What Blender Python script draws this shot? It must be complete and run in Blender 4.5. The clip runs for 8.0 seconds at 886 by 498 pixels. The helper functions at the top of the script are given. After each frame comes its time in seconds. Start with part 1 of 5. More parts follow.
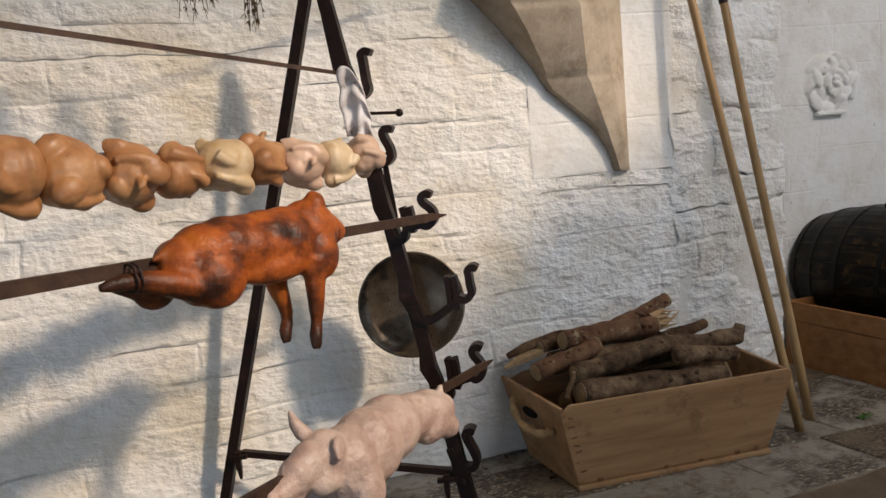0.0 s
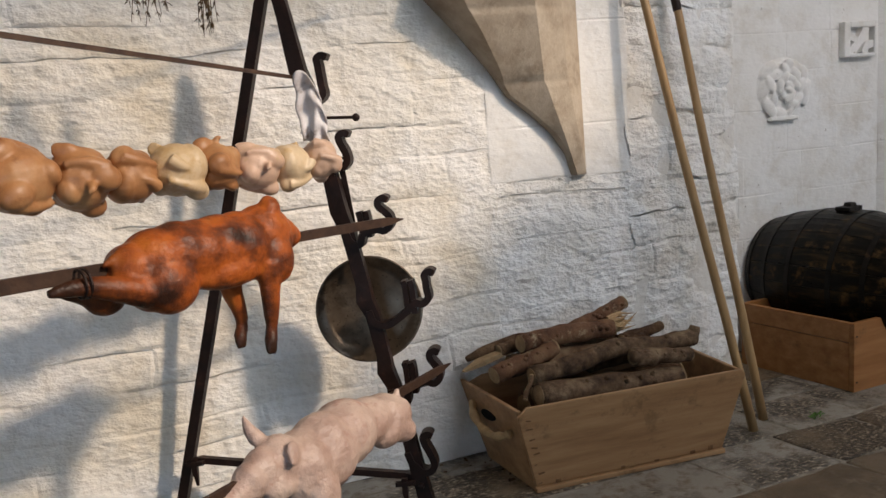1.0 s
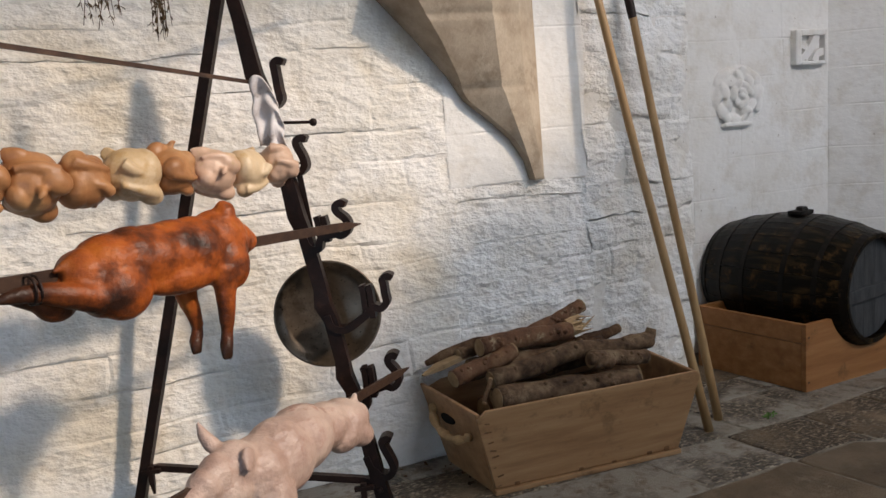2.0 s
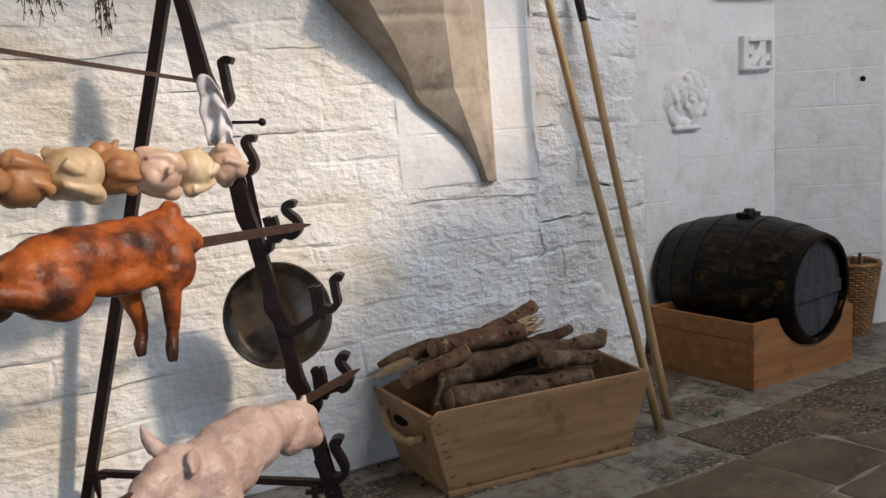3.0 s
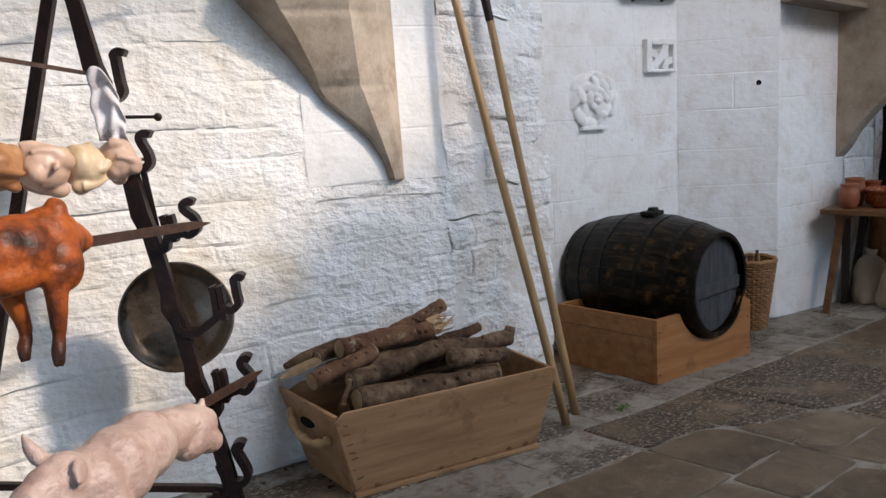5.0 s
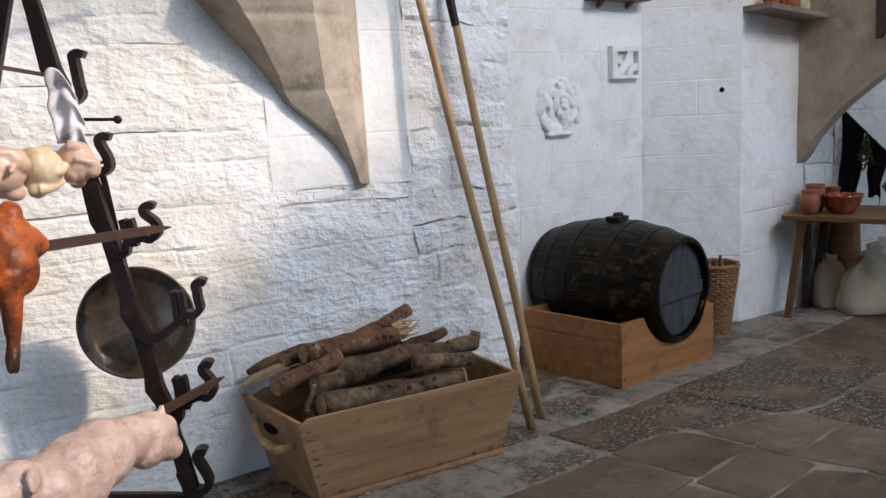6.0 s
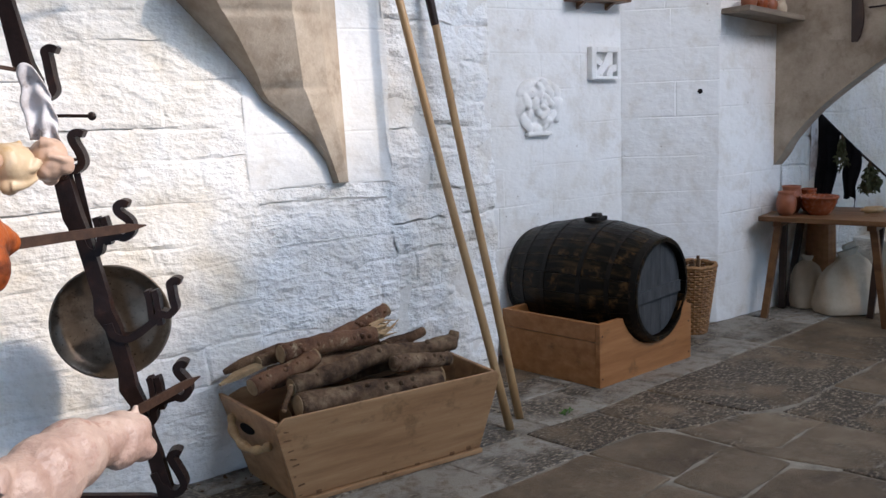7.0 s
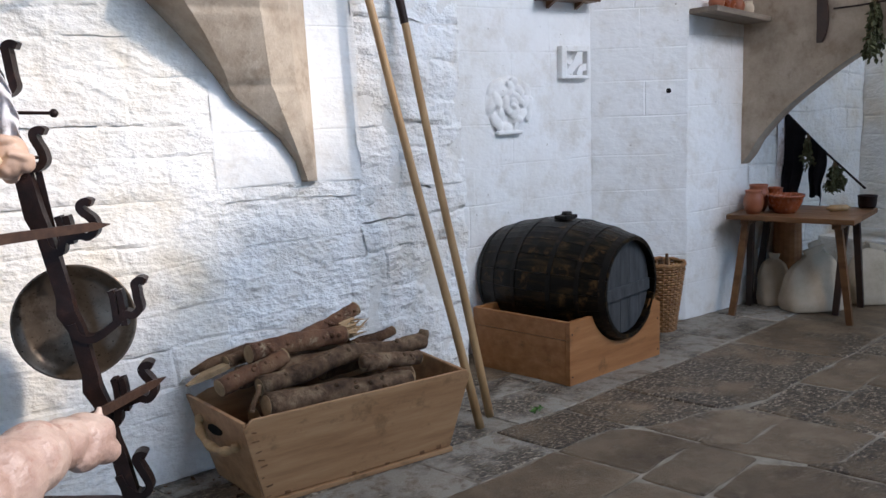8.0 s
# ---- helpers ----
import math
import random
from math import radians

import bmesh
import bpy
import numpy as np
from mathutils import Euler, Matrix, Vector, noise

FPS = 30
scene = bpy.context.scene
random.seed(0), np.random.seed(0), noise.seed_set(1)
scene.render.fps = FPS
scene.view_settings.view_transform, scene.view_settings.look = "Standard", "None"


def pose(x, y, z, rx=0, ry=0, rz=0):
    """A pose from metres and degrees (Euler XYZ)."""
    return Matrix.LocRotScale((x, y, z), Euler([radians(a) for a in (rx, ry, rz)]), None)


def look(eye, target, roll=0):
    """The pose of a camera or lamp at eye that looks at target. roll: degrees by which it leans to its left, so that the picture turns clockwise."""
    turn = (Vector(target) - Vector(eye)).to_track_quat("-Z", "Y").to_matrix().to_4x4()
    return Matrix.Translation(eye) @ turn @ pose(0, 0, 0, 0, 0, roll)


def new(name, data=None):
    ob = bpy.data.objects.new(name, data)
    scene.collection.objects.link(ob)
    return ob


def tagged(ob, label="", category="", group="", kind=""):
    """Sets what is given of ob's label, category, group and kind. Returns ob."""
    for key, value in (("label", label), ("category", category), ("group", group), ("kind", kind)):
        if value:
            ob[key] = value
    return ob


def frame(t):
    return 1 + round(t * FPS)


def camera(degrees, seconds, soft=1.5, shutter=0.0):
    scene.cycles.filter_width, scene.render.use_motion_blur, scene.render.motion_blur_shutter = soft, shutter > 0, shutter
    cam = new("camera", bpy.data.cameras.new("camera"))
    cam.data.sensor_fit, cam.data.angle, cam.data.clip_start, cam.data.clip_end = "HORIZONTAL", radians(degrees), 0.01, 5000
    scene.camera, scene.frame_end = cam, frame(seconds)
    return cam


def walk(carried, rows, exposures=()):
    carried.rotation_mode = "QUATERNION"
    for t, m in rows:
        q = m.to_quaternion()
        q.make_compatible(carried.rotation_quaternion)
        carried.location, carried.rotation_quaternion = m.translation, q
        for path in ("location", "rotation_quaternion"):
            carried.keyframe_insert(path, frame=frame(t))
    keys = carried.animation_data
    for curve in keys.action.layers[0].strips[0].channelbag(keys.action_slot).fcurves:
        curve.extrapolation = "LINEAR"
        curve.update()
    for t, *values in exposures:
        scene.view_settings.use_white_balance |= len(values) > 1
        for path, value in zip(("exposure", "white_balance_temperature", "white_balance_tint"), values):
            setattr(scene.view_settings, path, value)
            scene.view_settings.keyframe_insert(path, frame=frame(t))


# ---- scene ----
cam = camera(56.0, 8.0)

PATH = [
    (0, (-2.672, -3.474, 1.616), (-2.09, -1.589, 1.288), -4.5),
    (0.5, (-2.654, -3.489, 1.626), (-2.036, -1.616, 1.294), -4.5),
    (1, (-2.643, -3.497, 1.618), (-1.984, -1.637, 1.292), -4.3),
    (1.5, (-2.634, -3.51, 1.619), (-1.937, -1.663, 1.296), -4.2),
    (3, (-2.593, -3.534, 1.603), (-1.766, -1.741, 1.285), -3.8),
    (3.5, (-2.579, -3.536, 1.596), (-1.707, -1.765, 1.275), -3.5),
    (4, (-2.563, -3.538, 1.59), (-1.649, -1.788, 1.265), -3.4),
    (4.5, (-2.553, -3.537, 1.585), (-1.596, -1.812, 1.257), -3.4),
    (5, (-2.538, -3.541, 1.587), (-1.54, -1.839, 1.259), -3.2),
    (6.5, (-2.513, -3.547, 1.583), (-1.43, -1.896, 1.264), -2.6),
    (7, (-2.507, -3.545, 1.58), (-1.407, -1.906, 1.258), -2.4),
    (7.5, (-2.499, -3.545, 1.579), (-1.377, -1.922, 1.252), -2.3),
    (8, (-2.49, -3.548, 1.579), (-1.338, -1.947, 1.251), -2.2),
]
walk(cam, [(t, look(eye, target, roll)) for t, eye, target, roll in PATH], [(0.0, -0.42, 7300, 16), (1.5, -0.40, 7130, 16), (4.0, -0.15, 6600, 16), (6.5, 0.06, 6230, 16), (8.0, 0.16, 6000, 15)])

# ---- world, sun and added sky fill lamps ----
SUN_WAY = Vector((-0.80, 1.0, -0.85)).normalized()
world = bpy.data.worlds.new("world")
scene.world = world
world.use_nodes = True
wn = world.node_tree
sky = wn.nodes.new("ShaderNodeTexSky")
sky.sky_type, sky.sun_disc = "NISHITA", False
sky.sun_elevation, sky.sun_rotation = radians(33.6), radians(141.3)
wn.nodes["Background"].inputs[1].default_value = 0.10
wn.links.new(sky.outputs[0], wn.nodes["Background"].inputs[0])
sun_data = bpy.data.lights.new("sun", "SUN")
sun_data.energy, sun_data.angle, sun_data.color = 3.0, radians(3.4), (1.0, 0.87, 0.70)
sun = new("sun", sun_data)
sun.matrix_world = look((0, 0, 0), SUN_WAY)


def fill_lamp(name, eye, target, w, h, power, colour, spread=180):
    """Unseen area lamp added in an opening to stand in for sky light."""
    data = bpy.data.lights.new(name, "AREA")
    data.shape, data.size, data.size_y, data.energy, data.color = "RECTANGLE", w, h, power, colour
    data.spread = radians(spread)
    ob = new(name, data)
    ob.matrix_world = look(eye, target)
    return ob


# added lamps out of view; this one lifts the shadows on the main wall
fill_lamp("sky_light_high", (-0.1, -4.55, 4.6), (-1.9, 0, 0.9), 2.0, 2.4, 42, (0.66, 0.83, 1.0), 120)
# added bluish fill for the lower left wall, in an invented doorway
fill_lamp("sky_light_door", (-4.2, -4.56, 1.15), (-2.75, 0, 0.45), 1.3, 2.0, 9, (0.40, 0.68, 1.0), 80)
# added to brighten the top of the recess, where bounced light is missing
fill_lamp("sky_light_upper", (2.2, -4.55, 5.3), (1.5, 0.4, 2.4), 2.2, 1.6, 84, (0.96, 0.96, 0.97), 110)
fill_lamp("sky_light_side", (4.76, -3.3, 2.1), (0.0, -3.1, 1.7), 2.1, 2.1, 26, (0.66, 0.82, 1.0), 142)
fill_lamp("sky_light_bay", (4.15, -4.56, 1.9), (3.8, 0, 1.8), 1.1, 1.9, 30, (0.36, 0.66, 1.0))

# ---- materials ----


def nodes_of(name):
    m = bpy.data.materials.new(name)
    m.use_nodes = True
    t = m.node_tree
    return m, t, t.nodes["Principled BSDF"]


def noise_node(t, scale, detail=4.0, rough=0.6, stretch=None, rnd=False):
    tc = t.nodes.new("ShaderNodeTexCoord")
    src = tc.outputs["Object"]
    if rnd:
        info = t.nodes.new("ShaderNodeObjectInfo")
        add = t.nodes.new("ShaderNodeVectorMath")
        add.operation = "MULTIPLY_ADD"
        t.links.new(info.outputs["Random"], add.inputs[0])
        add.inputs[1].default_value = (37, 53, 71)
        t.links.new(src, add.inputs[2])
        src = add.outputs[0]
    if stretch:
        mp = t.nodes.new("ShaderNodeMapping")
        mp.inputs["Scale"].default_value = stretch
        t.links.new(src, mp.inputs[0])
        src = mp.outputs[0]
    n = t.nodes.new("ShaderNodeTexNoise")
    n.inputs["Scale"].default_value, n.inputs["Detail"].default_value, n.inputs["Roughness"].default_value = scale, detail, rough
    t.links.new(src, n.inputs["Vector"])
    return n.outputs["Fac"]


def ramp(t, fac, stops):
    r = t.nodes.new("ShaderNodeValToRGB")
    e = r.color_ramp.elements
    while len(e) < len(stops):
        e.new(0.5)
    for el, (p, c) in zip(e, stops):
        el.position, el.color = p, (*c, 1)
    t.links.new(fac, r.inputs[0])
    return r.outputs[0]


def mix(t, fac, a, b, mode="MIX"):
    m = t.nodes.new("ShaderNodeMix")
    m.data_type, m.blend_type = "RGBA", mode
    for sock, val in ((m.inputs[0], fac), (m.inputs[6], a), (m.inputs[7], b)):
        if isinstance(val, bpy.types.NodeSocket):
            t.links.new(val, sock)
        elif isinstance(val, tuple):
            sock.default_value = (*val, 1)
        else:
            sock.default_value = val
    return m.outputs[2]


def bump(t, b, layers):
    prev = None
    for h, strength, dist in layers:
        n = t.nodes.new("ShaderNodeBump")
        n.inputs["Strength"].default_value, n.inputs["Distance"].default_value = strength, dist
        t.links.new(h, n.inputs["Height"])
        if prev:
            t.links.new(prev, n.inputs["Normal"])
        prev = n.outputs[0]
    t.links.new(prev, b.inputs["Normal"])


def surface(name, stops, scale, rough, metal=0.0, fine=(60, 0.25, 0.004), coarse=(9, 0.4, 0.01), stretch=None, rnd=False, stain=None, spec=0.5):
    """A material of two noises: colour at one scale, grain and relief at two, with stains on top."""
    m, t, b = nodes_of(name)
    big = noise_node(t, scale, 5, 0.62, stretch, rnd)
    col = ramp(t, big, stops)
    grain = noise_node(t, fine[0], 5, 0.65, stretch, rnd)
    col = mix(t, 0.35, col, ramp(t, grain, [(0.3, (0.72, 0.72, 0.72)), (0.7, (1.0, 1.0, 1.0))]), "MULTIPLY")
    if stain:
        colour, where, amount, size = stain
        s = ramp(t, noise_node(t, size, 6, 0.7, None, rnd), [(where, (0, 0, 0)), (where + 0.10, (amount,) * 3)])
        col = mix(t, s, col, colour)
    if rnd:
        info = t.nodes.new("ShaderNodeObjectInfo")
        v = ramp(t, info.outputs["Random"], [(0.0, (0.86, 0.85, 0.83)), (1.0, (1.0, 1.0, 1.0))])
        col = mix(t, 1.0, col, v, "MULTIPLY")
    t.links.new(col, b.inputs["Base Color"])
    rr = ramp(t, grain, [(0.25, (max(rough - 0.12, 0.03),) * 3), (0.75, (min(rough + 0.12, 1.0),) * 3)])
    t.links.new(rr, b.inputs["Roughness"])
    b.inputs["Metallic"].default_value = metal
    b.inputs["Specular IOR Level"].default_value = spec
    lump = noise_node(t, coarse[0], 4, 0.55, None, rnd)
    bump(t, b, [(lump, coarse[1], coarse[2]), (grain, fine[1], fine[2])])
    return m


def whitewash(name, lump, stops, soft=0.3):
    """Many coats of limewash over stone, lumpy and cracked."""
    m, t, b = nodes_of(name)
    big = noise_node(t, 1.7, 5, 0.6)
    mid = noise_node(t, 7.0, 6, 0.68)
    fine = noise_node(t, 48.0, 5, 0.7)
    col = ramp(t, big, stops)
    dirt = ramp(t, mid, [(0.28, (0.72, 0.66, 0.57)), (0.5, (1, 1, 1))])
    col = mix(t, 0.5, col, dirt, "MULTIPLY")
    specks = ramp(t, noise_node(t, 26.0, 3, 0.5), [(0.22, (0.35, 0.28, 0.22)), (0.27, (1, 1, 1))])
    col = mix(t, 0.7, col, specks, "MULTIPLY")
    t.links.new(col, b.inputs["Base Color"])
    b.inputs["Roughness"].default_value = 0.82
    b.inputs["Specular IOR Level"].default_value = 0.25
    lumps = noise_node(t, 7.0, 3.5, 0.5)
    ridge = noise_node(t, 17.0, 3.0, 0.55, (1.0, 1.0, 1.7))
    bump(t, b, [(lumps, 1.0, lump), (ridge, 1.0, lump * 0.62), (fine, soft, 0.0030)])
    return m


WHITE_ROUGH = whitewash("limewashed_rough_stone", 0.026, [(0.34, (0.74, 0.67, 0.56)), (0.44, (0.82, 0.78, 0.71)), (0.58, (0.87, 0.85, 0.82))])
WHITE_HEAVY = whitewash("limewashed_tooled_stone", 0.038, [(0.34, (0.78, 0.73, 0.65)), (0.44, (0.83, 0.80, 0.75)), (0.58, (0.87, 0.86, 0.84))])
WHITE_SMOOTH = whitewash("limewashed_ashlar", 0.009, [(0.3, (0.80, 0.77, 0.72)), (0.6, (0.86, 0.85, 0.83))], 0.2)
MORTAR = whitewash("limewashed_mortar", 0.010, [(0.3, (0.74, 0.70, 0.63)), (0.6, (0.82, 0.79, 0.75))])
RIBSTONE = surface("bare_limestone", [(0.25, (0.33, 0.255, 0.185)), (0.5, (0.47, 0.385, 0.295)), (0.75, (0.57, 0.485, 0.39))], 6.5, 0.85, fine=(60, 0.35, 0.003), coarse=(13, 0.7, 0.010), stain=((0.24, 0.18, 0.125), 0.55, 0.55, 6), spec=0.2)


def flagging(name, where, dust_colour=(0.29, 0.235, 0.165), dusty=0.54):
    """Worn brown flagstone whose surface has scaled off in pitted, speckled patches."""
    m, t, b = nodes_of(name)
    base = ramp(t, noise_node(t, 3.6, 5, 0.62, None, True), [(0.28, (0.10, 0.066, 0.040)), (0.48, (0.20, 0.142, 0.088)), (0.64, (0.29, 0.215, 0.142)), (0.8, (0.38, 0.30, 0.21))])
    grain = noise_node(t, 95, 5, 0.68, None, True)
    base = mix(t, 0.55, base, ramp(t, grain, [(0.3, (0.55, 0.53, 0.5)), (0.7, (1.0, 1.0, 1.0))]), "MULTIPLY")
    dust = ramp(t, noise_node(t, 13, 6, 0.72, None, True), [(dusty, (0, 0, 0)), (dusty + 0.16, (0.80, 0.80, 0.80))])
    base = mix(t, dust, base, dust_colour)
    chip = noise_node(t, 42, 3.5, 0.62, (1.0, 1.7, 1.0), True)
    pits = ramp(t, chip, [(0.40, (0.026, 0.019, 0.013)), (0.52, (0.085, 0.063, 0.043)), (0.58, (0.22, 0.178, 0.13)), (0.66, (0.48, 0.41, 0.32))])
    mask = ramp(t, noise_node(t, 2.6, 4, 0.6, None, True), [(where, (0, 0, 0)), (where + 0.13, (0.9, 0.9, 0.9))])
    col = mix(t, mask, base, pits)
    info = t.nodes.new("ShaderNodeObjectInfo")
    col = mix(t, 1.0, col, ramp(t, info.outputs["Random"], [(0.0, (0.74, 0.72, 0.69)), (0.5, (0.92, 0.90, 0.87)), (1.0, (1.0, 1.0, 1.0))]), "MULTIPLY")
    t.links.new(col, b.inputs["Base Color"])
    t.links.new(ramp(t, grain, [(0.25, (0.36,) * 3), (0.75, (0.62,) * 3)]), b.inputs["Roughness"])
    b.inputs["Specular IOR Level"].default_value = 0.4
    lump = noise_node(t, 11, 4, 0.55, None, True)
    rough = mix(t, mask, grain, chip)
    bump(t, b, [(lump, 0.8, 0.012), (rough, 1.0, 0.011)])
    return m


FLAG = flagging("flagstone", 0.53)
DUSTY = flagging("limewash_dusted_flagstone", 0.47, (0.44, 0.41, 0.36), 0.35)
PITTED = flagging("pitted_dark_flagstone", 0.38)
GROUT = surface("pale_grout", [(0.3, (0.20, 0.165, 0.125)), (0.5, (0.29, 0.25, 0.195)), (0.7, (0.39, 0.34, 0.28))], 9, 0.85, fine=(90, 0.8, 0.006), coarse=(22, 0.7, 0.008), stain=((0.13, 0.105, 0.08), 0.52, 0.75, 5))
IRON = surface("wrought_iron", [(0.3, (0.010, 0.005, 0.004)), (0.6, (0.026, 0.012, 0.009)), (0.8, (0.075, 0.030, 0.018))], 14, 0.5, 0.25, fine=(90, 0.4, 0.002), coarse=(26, 0.5, 0.004), spec=0.35)
SPIT = surface("worn_spit_iron", [(0.3, (0.034, 0.016, 0.010)), (0.7, (0.095, 0.048, 0.028))], 18, 0.55, 0.3, fine=(90, 0.4, 0.002), coarse=(25, 0.4, 0.003))
PANMETAL = surface("tarnished_pan_metal", [(0.3, (0.075, 0.054, 0.037)), (0.55, (0.15, 0.115, 0.085)), (0.8, (0.30, 0.255, 0.20))], 7, 0.34, 0.7, fine=(70, 0.15, 0.001), coarse=(12, 0.25, 0.003), stain=((0.06, 0.042, 0.03), 0.52, 0.7, 6))
PINE = surface("varnished_pine", [(0.25, (0.28, 0.105, 0.032)), (0.5, (0.40, 0.172, 0.058)), (0.75, (0.50, 0.245, 0.098))], 2.2, 0.42, fine=(30, 0.25, 0.002), coarse=(6, 0.15, 0.003), stretch=(1.0, 6.0, 9.0), rnd=True, stain=((0.13, 0.06, 0.02), 0.59, 0.7, 4))
CRATE = surface("worn_pine_boards", [(0.25, (0.25, 0.118, 0.050)), (0.5, (0.40, 0.220, 0.103)), (0.75, (0.51, 0.310, 0.160))], 2.0, 0.55, fine=(26, 0.35, 0.002), coarse=(6, 0.2, 0.003), stretch=(1.0, 6.0, 9.0), rnd=True, stain=((0.16, 0.085, 0.035), 0.56, 0.65, 5))
OLDWOOD = surface("old_table_wood", [(0.3, (0.11, 0.046, 0.018)), (0.7, (0.25, 0.125, 0.052))], 3, 0.45, fine=(34, 0.35, 0.002), coarse=(8, 0.2, 0.003), stretch=(6.0, 1.0, 6.0), rnd=True)
GREYWOOD = surface("weathered_grey_wood", [(0.3, (0.17, 0.13, 0.095)), (0.7, (0.33, 0.27, 0.21))], 3, 0.7, fine=(34, 0.4, 0.002), coarse=(8, 0.2, 0.003), stretch=(1.0, 6.0, 6.0), rnd=True)
DARKLEG = surface("dark_stained_leg", [(0.3, (0.018, 0.011, 0.009)), (0.7, (0.055, 0.026, 0.016))], 6, 0.5, fine=(40, 0.3, 0.002))
# the golden-brown patches are wood tone and painted-in highlights together
OAK = surface("blackened_oak_staves", [(0.25, (0.003, 0.0025, 0.002)), (0.5, (0.0065, 0.005, 0.0032)), (0.78, (0.070, 0.042, 0.015))], 5, 0.36, spec=0.15, fine=(38, 0.45, 0.003), coarse=(9, 0.3, 0.004), stretch=(5.0, 1.0, 5.0), rnd=True, stain=((0.17, 0.092, 0.032), 0.57, 0.55, 6))
HOOP = surface("black_hoop_iron", [(0.3, (0.005, 0.0045, 0.004)), (0.7, (0.014, 0.010, 0.007))], 9, 0.42, 0.2, spec=0.25, stain=((0.13, 0.070, 0.026), 0.58, 0.6, 7), fine=(80, 0.4, 0.002), coarse=(20, 0.4, 0.003))
HEADWOOD = surface("grey_barrel_head", [(0.3, (0.034, 0.035, 0.037)), (0.7, (0.088, 0.090, 0.093))], 4, 0.5, spec=0.25, fine=(36, 0.4, 0.002), stretch=(6.0, 6.0, 1.0), rnd=True)
BARK = surface("rough_bark", [(0.3, (0.035, 0.018, 0.010)), (0.5, (0.13, 0.070, 0.038)), (0.75, (0.28, 0.185, 0.11))], 9, 0.85, fine=(55, 0.9, 0.008), coarse=(16, 0.8, 0.012), rnd=True, stain=((0.40, 0.29, 0.16), 0.60, 0.6, 16), spec=0.2)
BARK_GREY = surface("grey_smooth_bark", [(0.32, (0.045, 0.024, 0.013)), (0.5, (0.14, 0.082, 0.046)), (0.72, (0.31, 0.215, 0.13))], 13, 0.8, fine=(60, 0.9, 0.007), coarse=(18, 0.8, 0.012), rnd=True, stain=((0.06, 0.035, 0.022), 0.58, 0.7, 12), spec=0.25)
BARK_PEELED = surface("peeling_red_bark", [(0.3, (0.06, 0.026, 0.014)), (0.5, (0.17, 0.080, 0.042)), (0.75, (0.29, 0.17, 0.09))], 8, 0.75, fine=(55, 0.8, 0.006), coarse=(16, 0.8, 0.012), rnd=True, stain=((0.50, 0.40, 0.25), 0.57, 0.75, 13), spec=0.25)
CUT = surface("sawn_log_end", [(0.3, (0.22, 0.14, 0.075)), (0.7, (0.42, 0.29, 0.165))], 18, 0.8, fine=(70, 0.5, 0.003), spec=0.2)
SPLIT = surface("split_pale_wood", [(0.3, (0.36, 0.21, 0.09)), (0.7, (0.55, 0.36, 0.18))], 5, 0.7, fine=(40, 0.6, 0.004), stretch=(1.0, 7.0, 7.0))
POLE = surface("smooth_ash_pole", [(0.3, (0.33, 0.19, 0.080)), (0.7, (0.47, 0.305, 0.145))], 4, 0.42, fine=(30, 0.2, 0.001), stretch=(7.0, 7.0, 1.0))
ROAST = surface("glazed_roast_skin", [(0.30, (0.035, 0.013, 0.007)), (0.42, (0.16, 0.038, 0.011)), (0.55, (0.42, 0.095, 0.018)), (0.75, (0.58, 0.17, 0.030))], 8, 0.45, fine=(55, 0.5, 0.004), coarse=(20, 0.7, 0.012), stain=((0.10, 0.028, 0.012), 0.55, 0.55, 14), spec=0.3)
RAW = surface("pale_raw_skin", [(0.30, (0.36, 0.22, 0.175)), (0.48, (0.53, 0.37, 0.305)), (0.7, (0.64, 0.49, 0.41))], 6, 0.45, fine=(60, 0.5, 0.003), coarse=(13, 1.0, 0.020), stain=((0.34, 0.13, 0.09), 0.57, 0.6, 9))
FOWL_TAN = surface("browned_fowl_skin", [(0.28, (0.26, 0.100, 0.036)), (0.52, (0.45, 0.205, 0.084)), (0.75, (0.57, 0.32, 0.15))], 8, 0.48, fine=(60, 0.25, 0.002), coarse=(18, 0.4, 0.005), rnd=True, stain=((0.2, 0.07, 0.025), 0.57, 0.7, 9))
FOWL_PALE = surface("pale_fowl_skin", [(0.28, (0.62, 0.42, 0.22)), (0.55, (0.74, 0.56, 0.36)), (0.8, (0.80, 0.65, 0.47))], 6, 0.42, fine=(60, 0.25, 0.002), coarse=(18, 0.4, 0.005), rnd=True, stain=((0.52, 0.30, 0.10), 0.53, 0.6, 9))
FOWL_PINK = surface("pinkish_fowl_skin", [(0.28, (0.60, 0.36, 0.24)), (0.55, (0.74, 0.50, 0.37)), (0.8, (0.80, 0.60, 0.48))], 6, 0.42, fine=(60, 0.25, 0.002), coarse=(18, 0.4, 0.005), rnd=True, stain=((0.58, 0.40, 0.20), 0.54, 0.6, 9))
TERRA = surface("terracotta", [(0.3, (0.26, 0.075, 0.032)), (0.7, (0.36, 0.125, 0.055))], 8, 0.5, fine=(60, 0.25, 0.002), stain=((0.2, 0.07, 0.035), 0.55, 0.6, 7))
GLAZED = surface("glazed_earthenware", [(0.3, (0.20, 0.045, 0.016)), (0.7, (0.33, 0.085, 0.027))], 7, 0.25, fine=(40, 0.1, 0.001))
LINEN = surface("stained_white_linen", [(0.3, (0.50, 0.43, 0.40)), (0.55, (0.77, 0.73, 0.73)), (0.8, (0.84, 0.82, 0.83))], 11, 0.85, fine=(140, 0.4, 0.001), stain=((0.22, 0.16, 0.12), 0.55, 0.6, 16), spec=0.1)
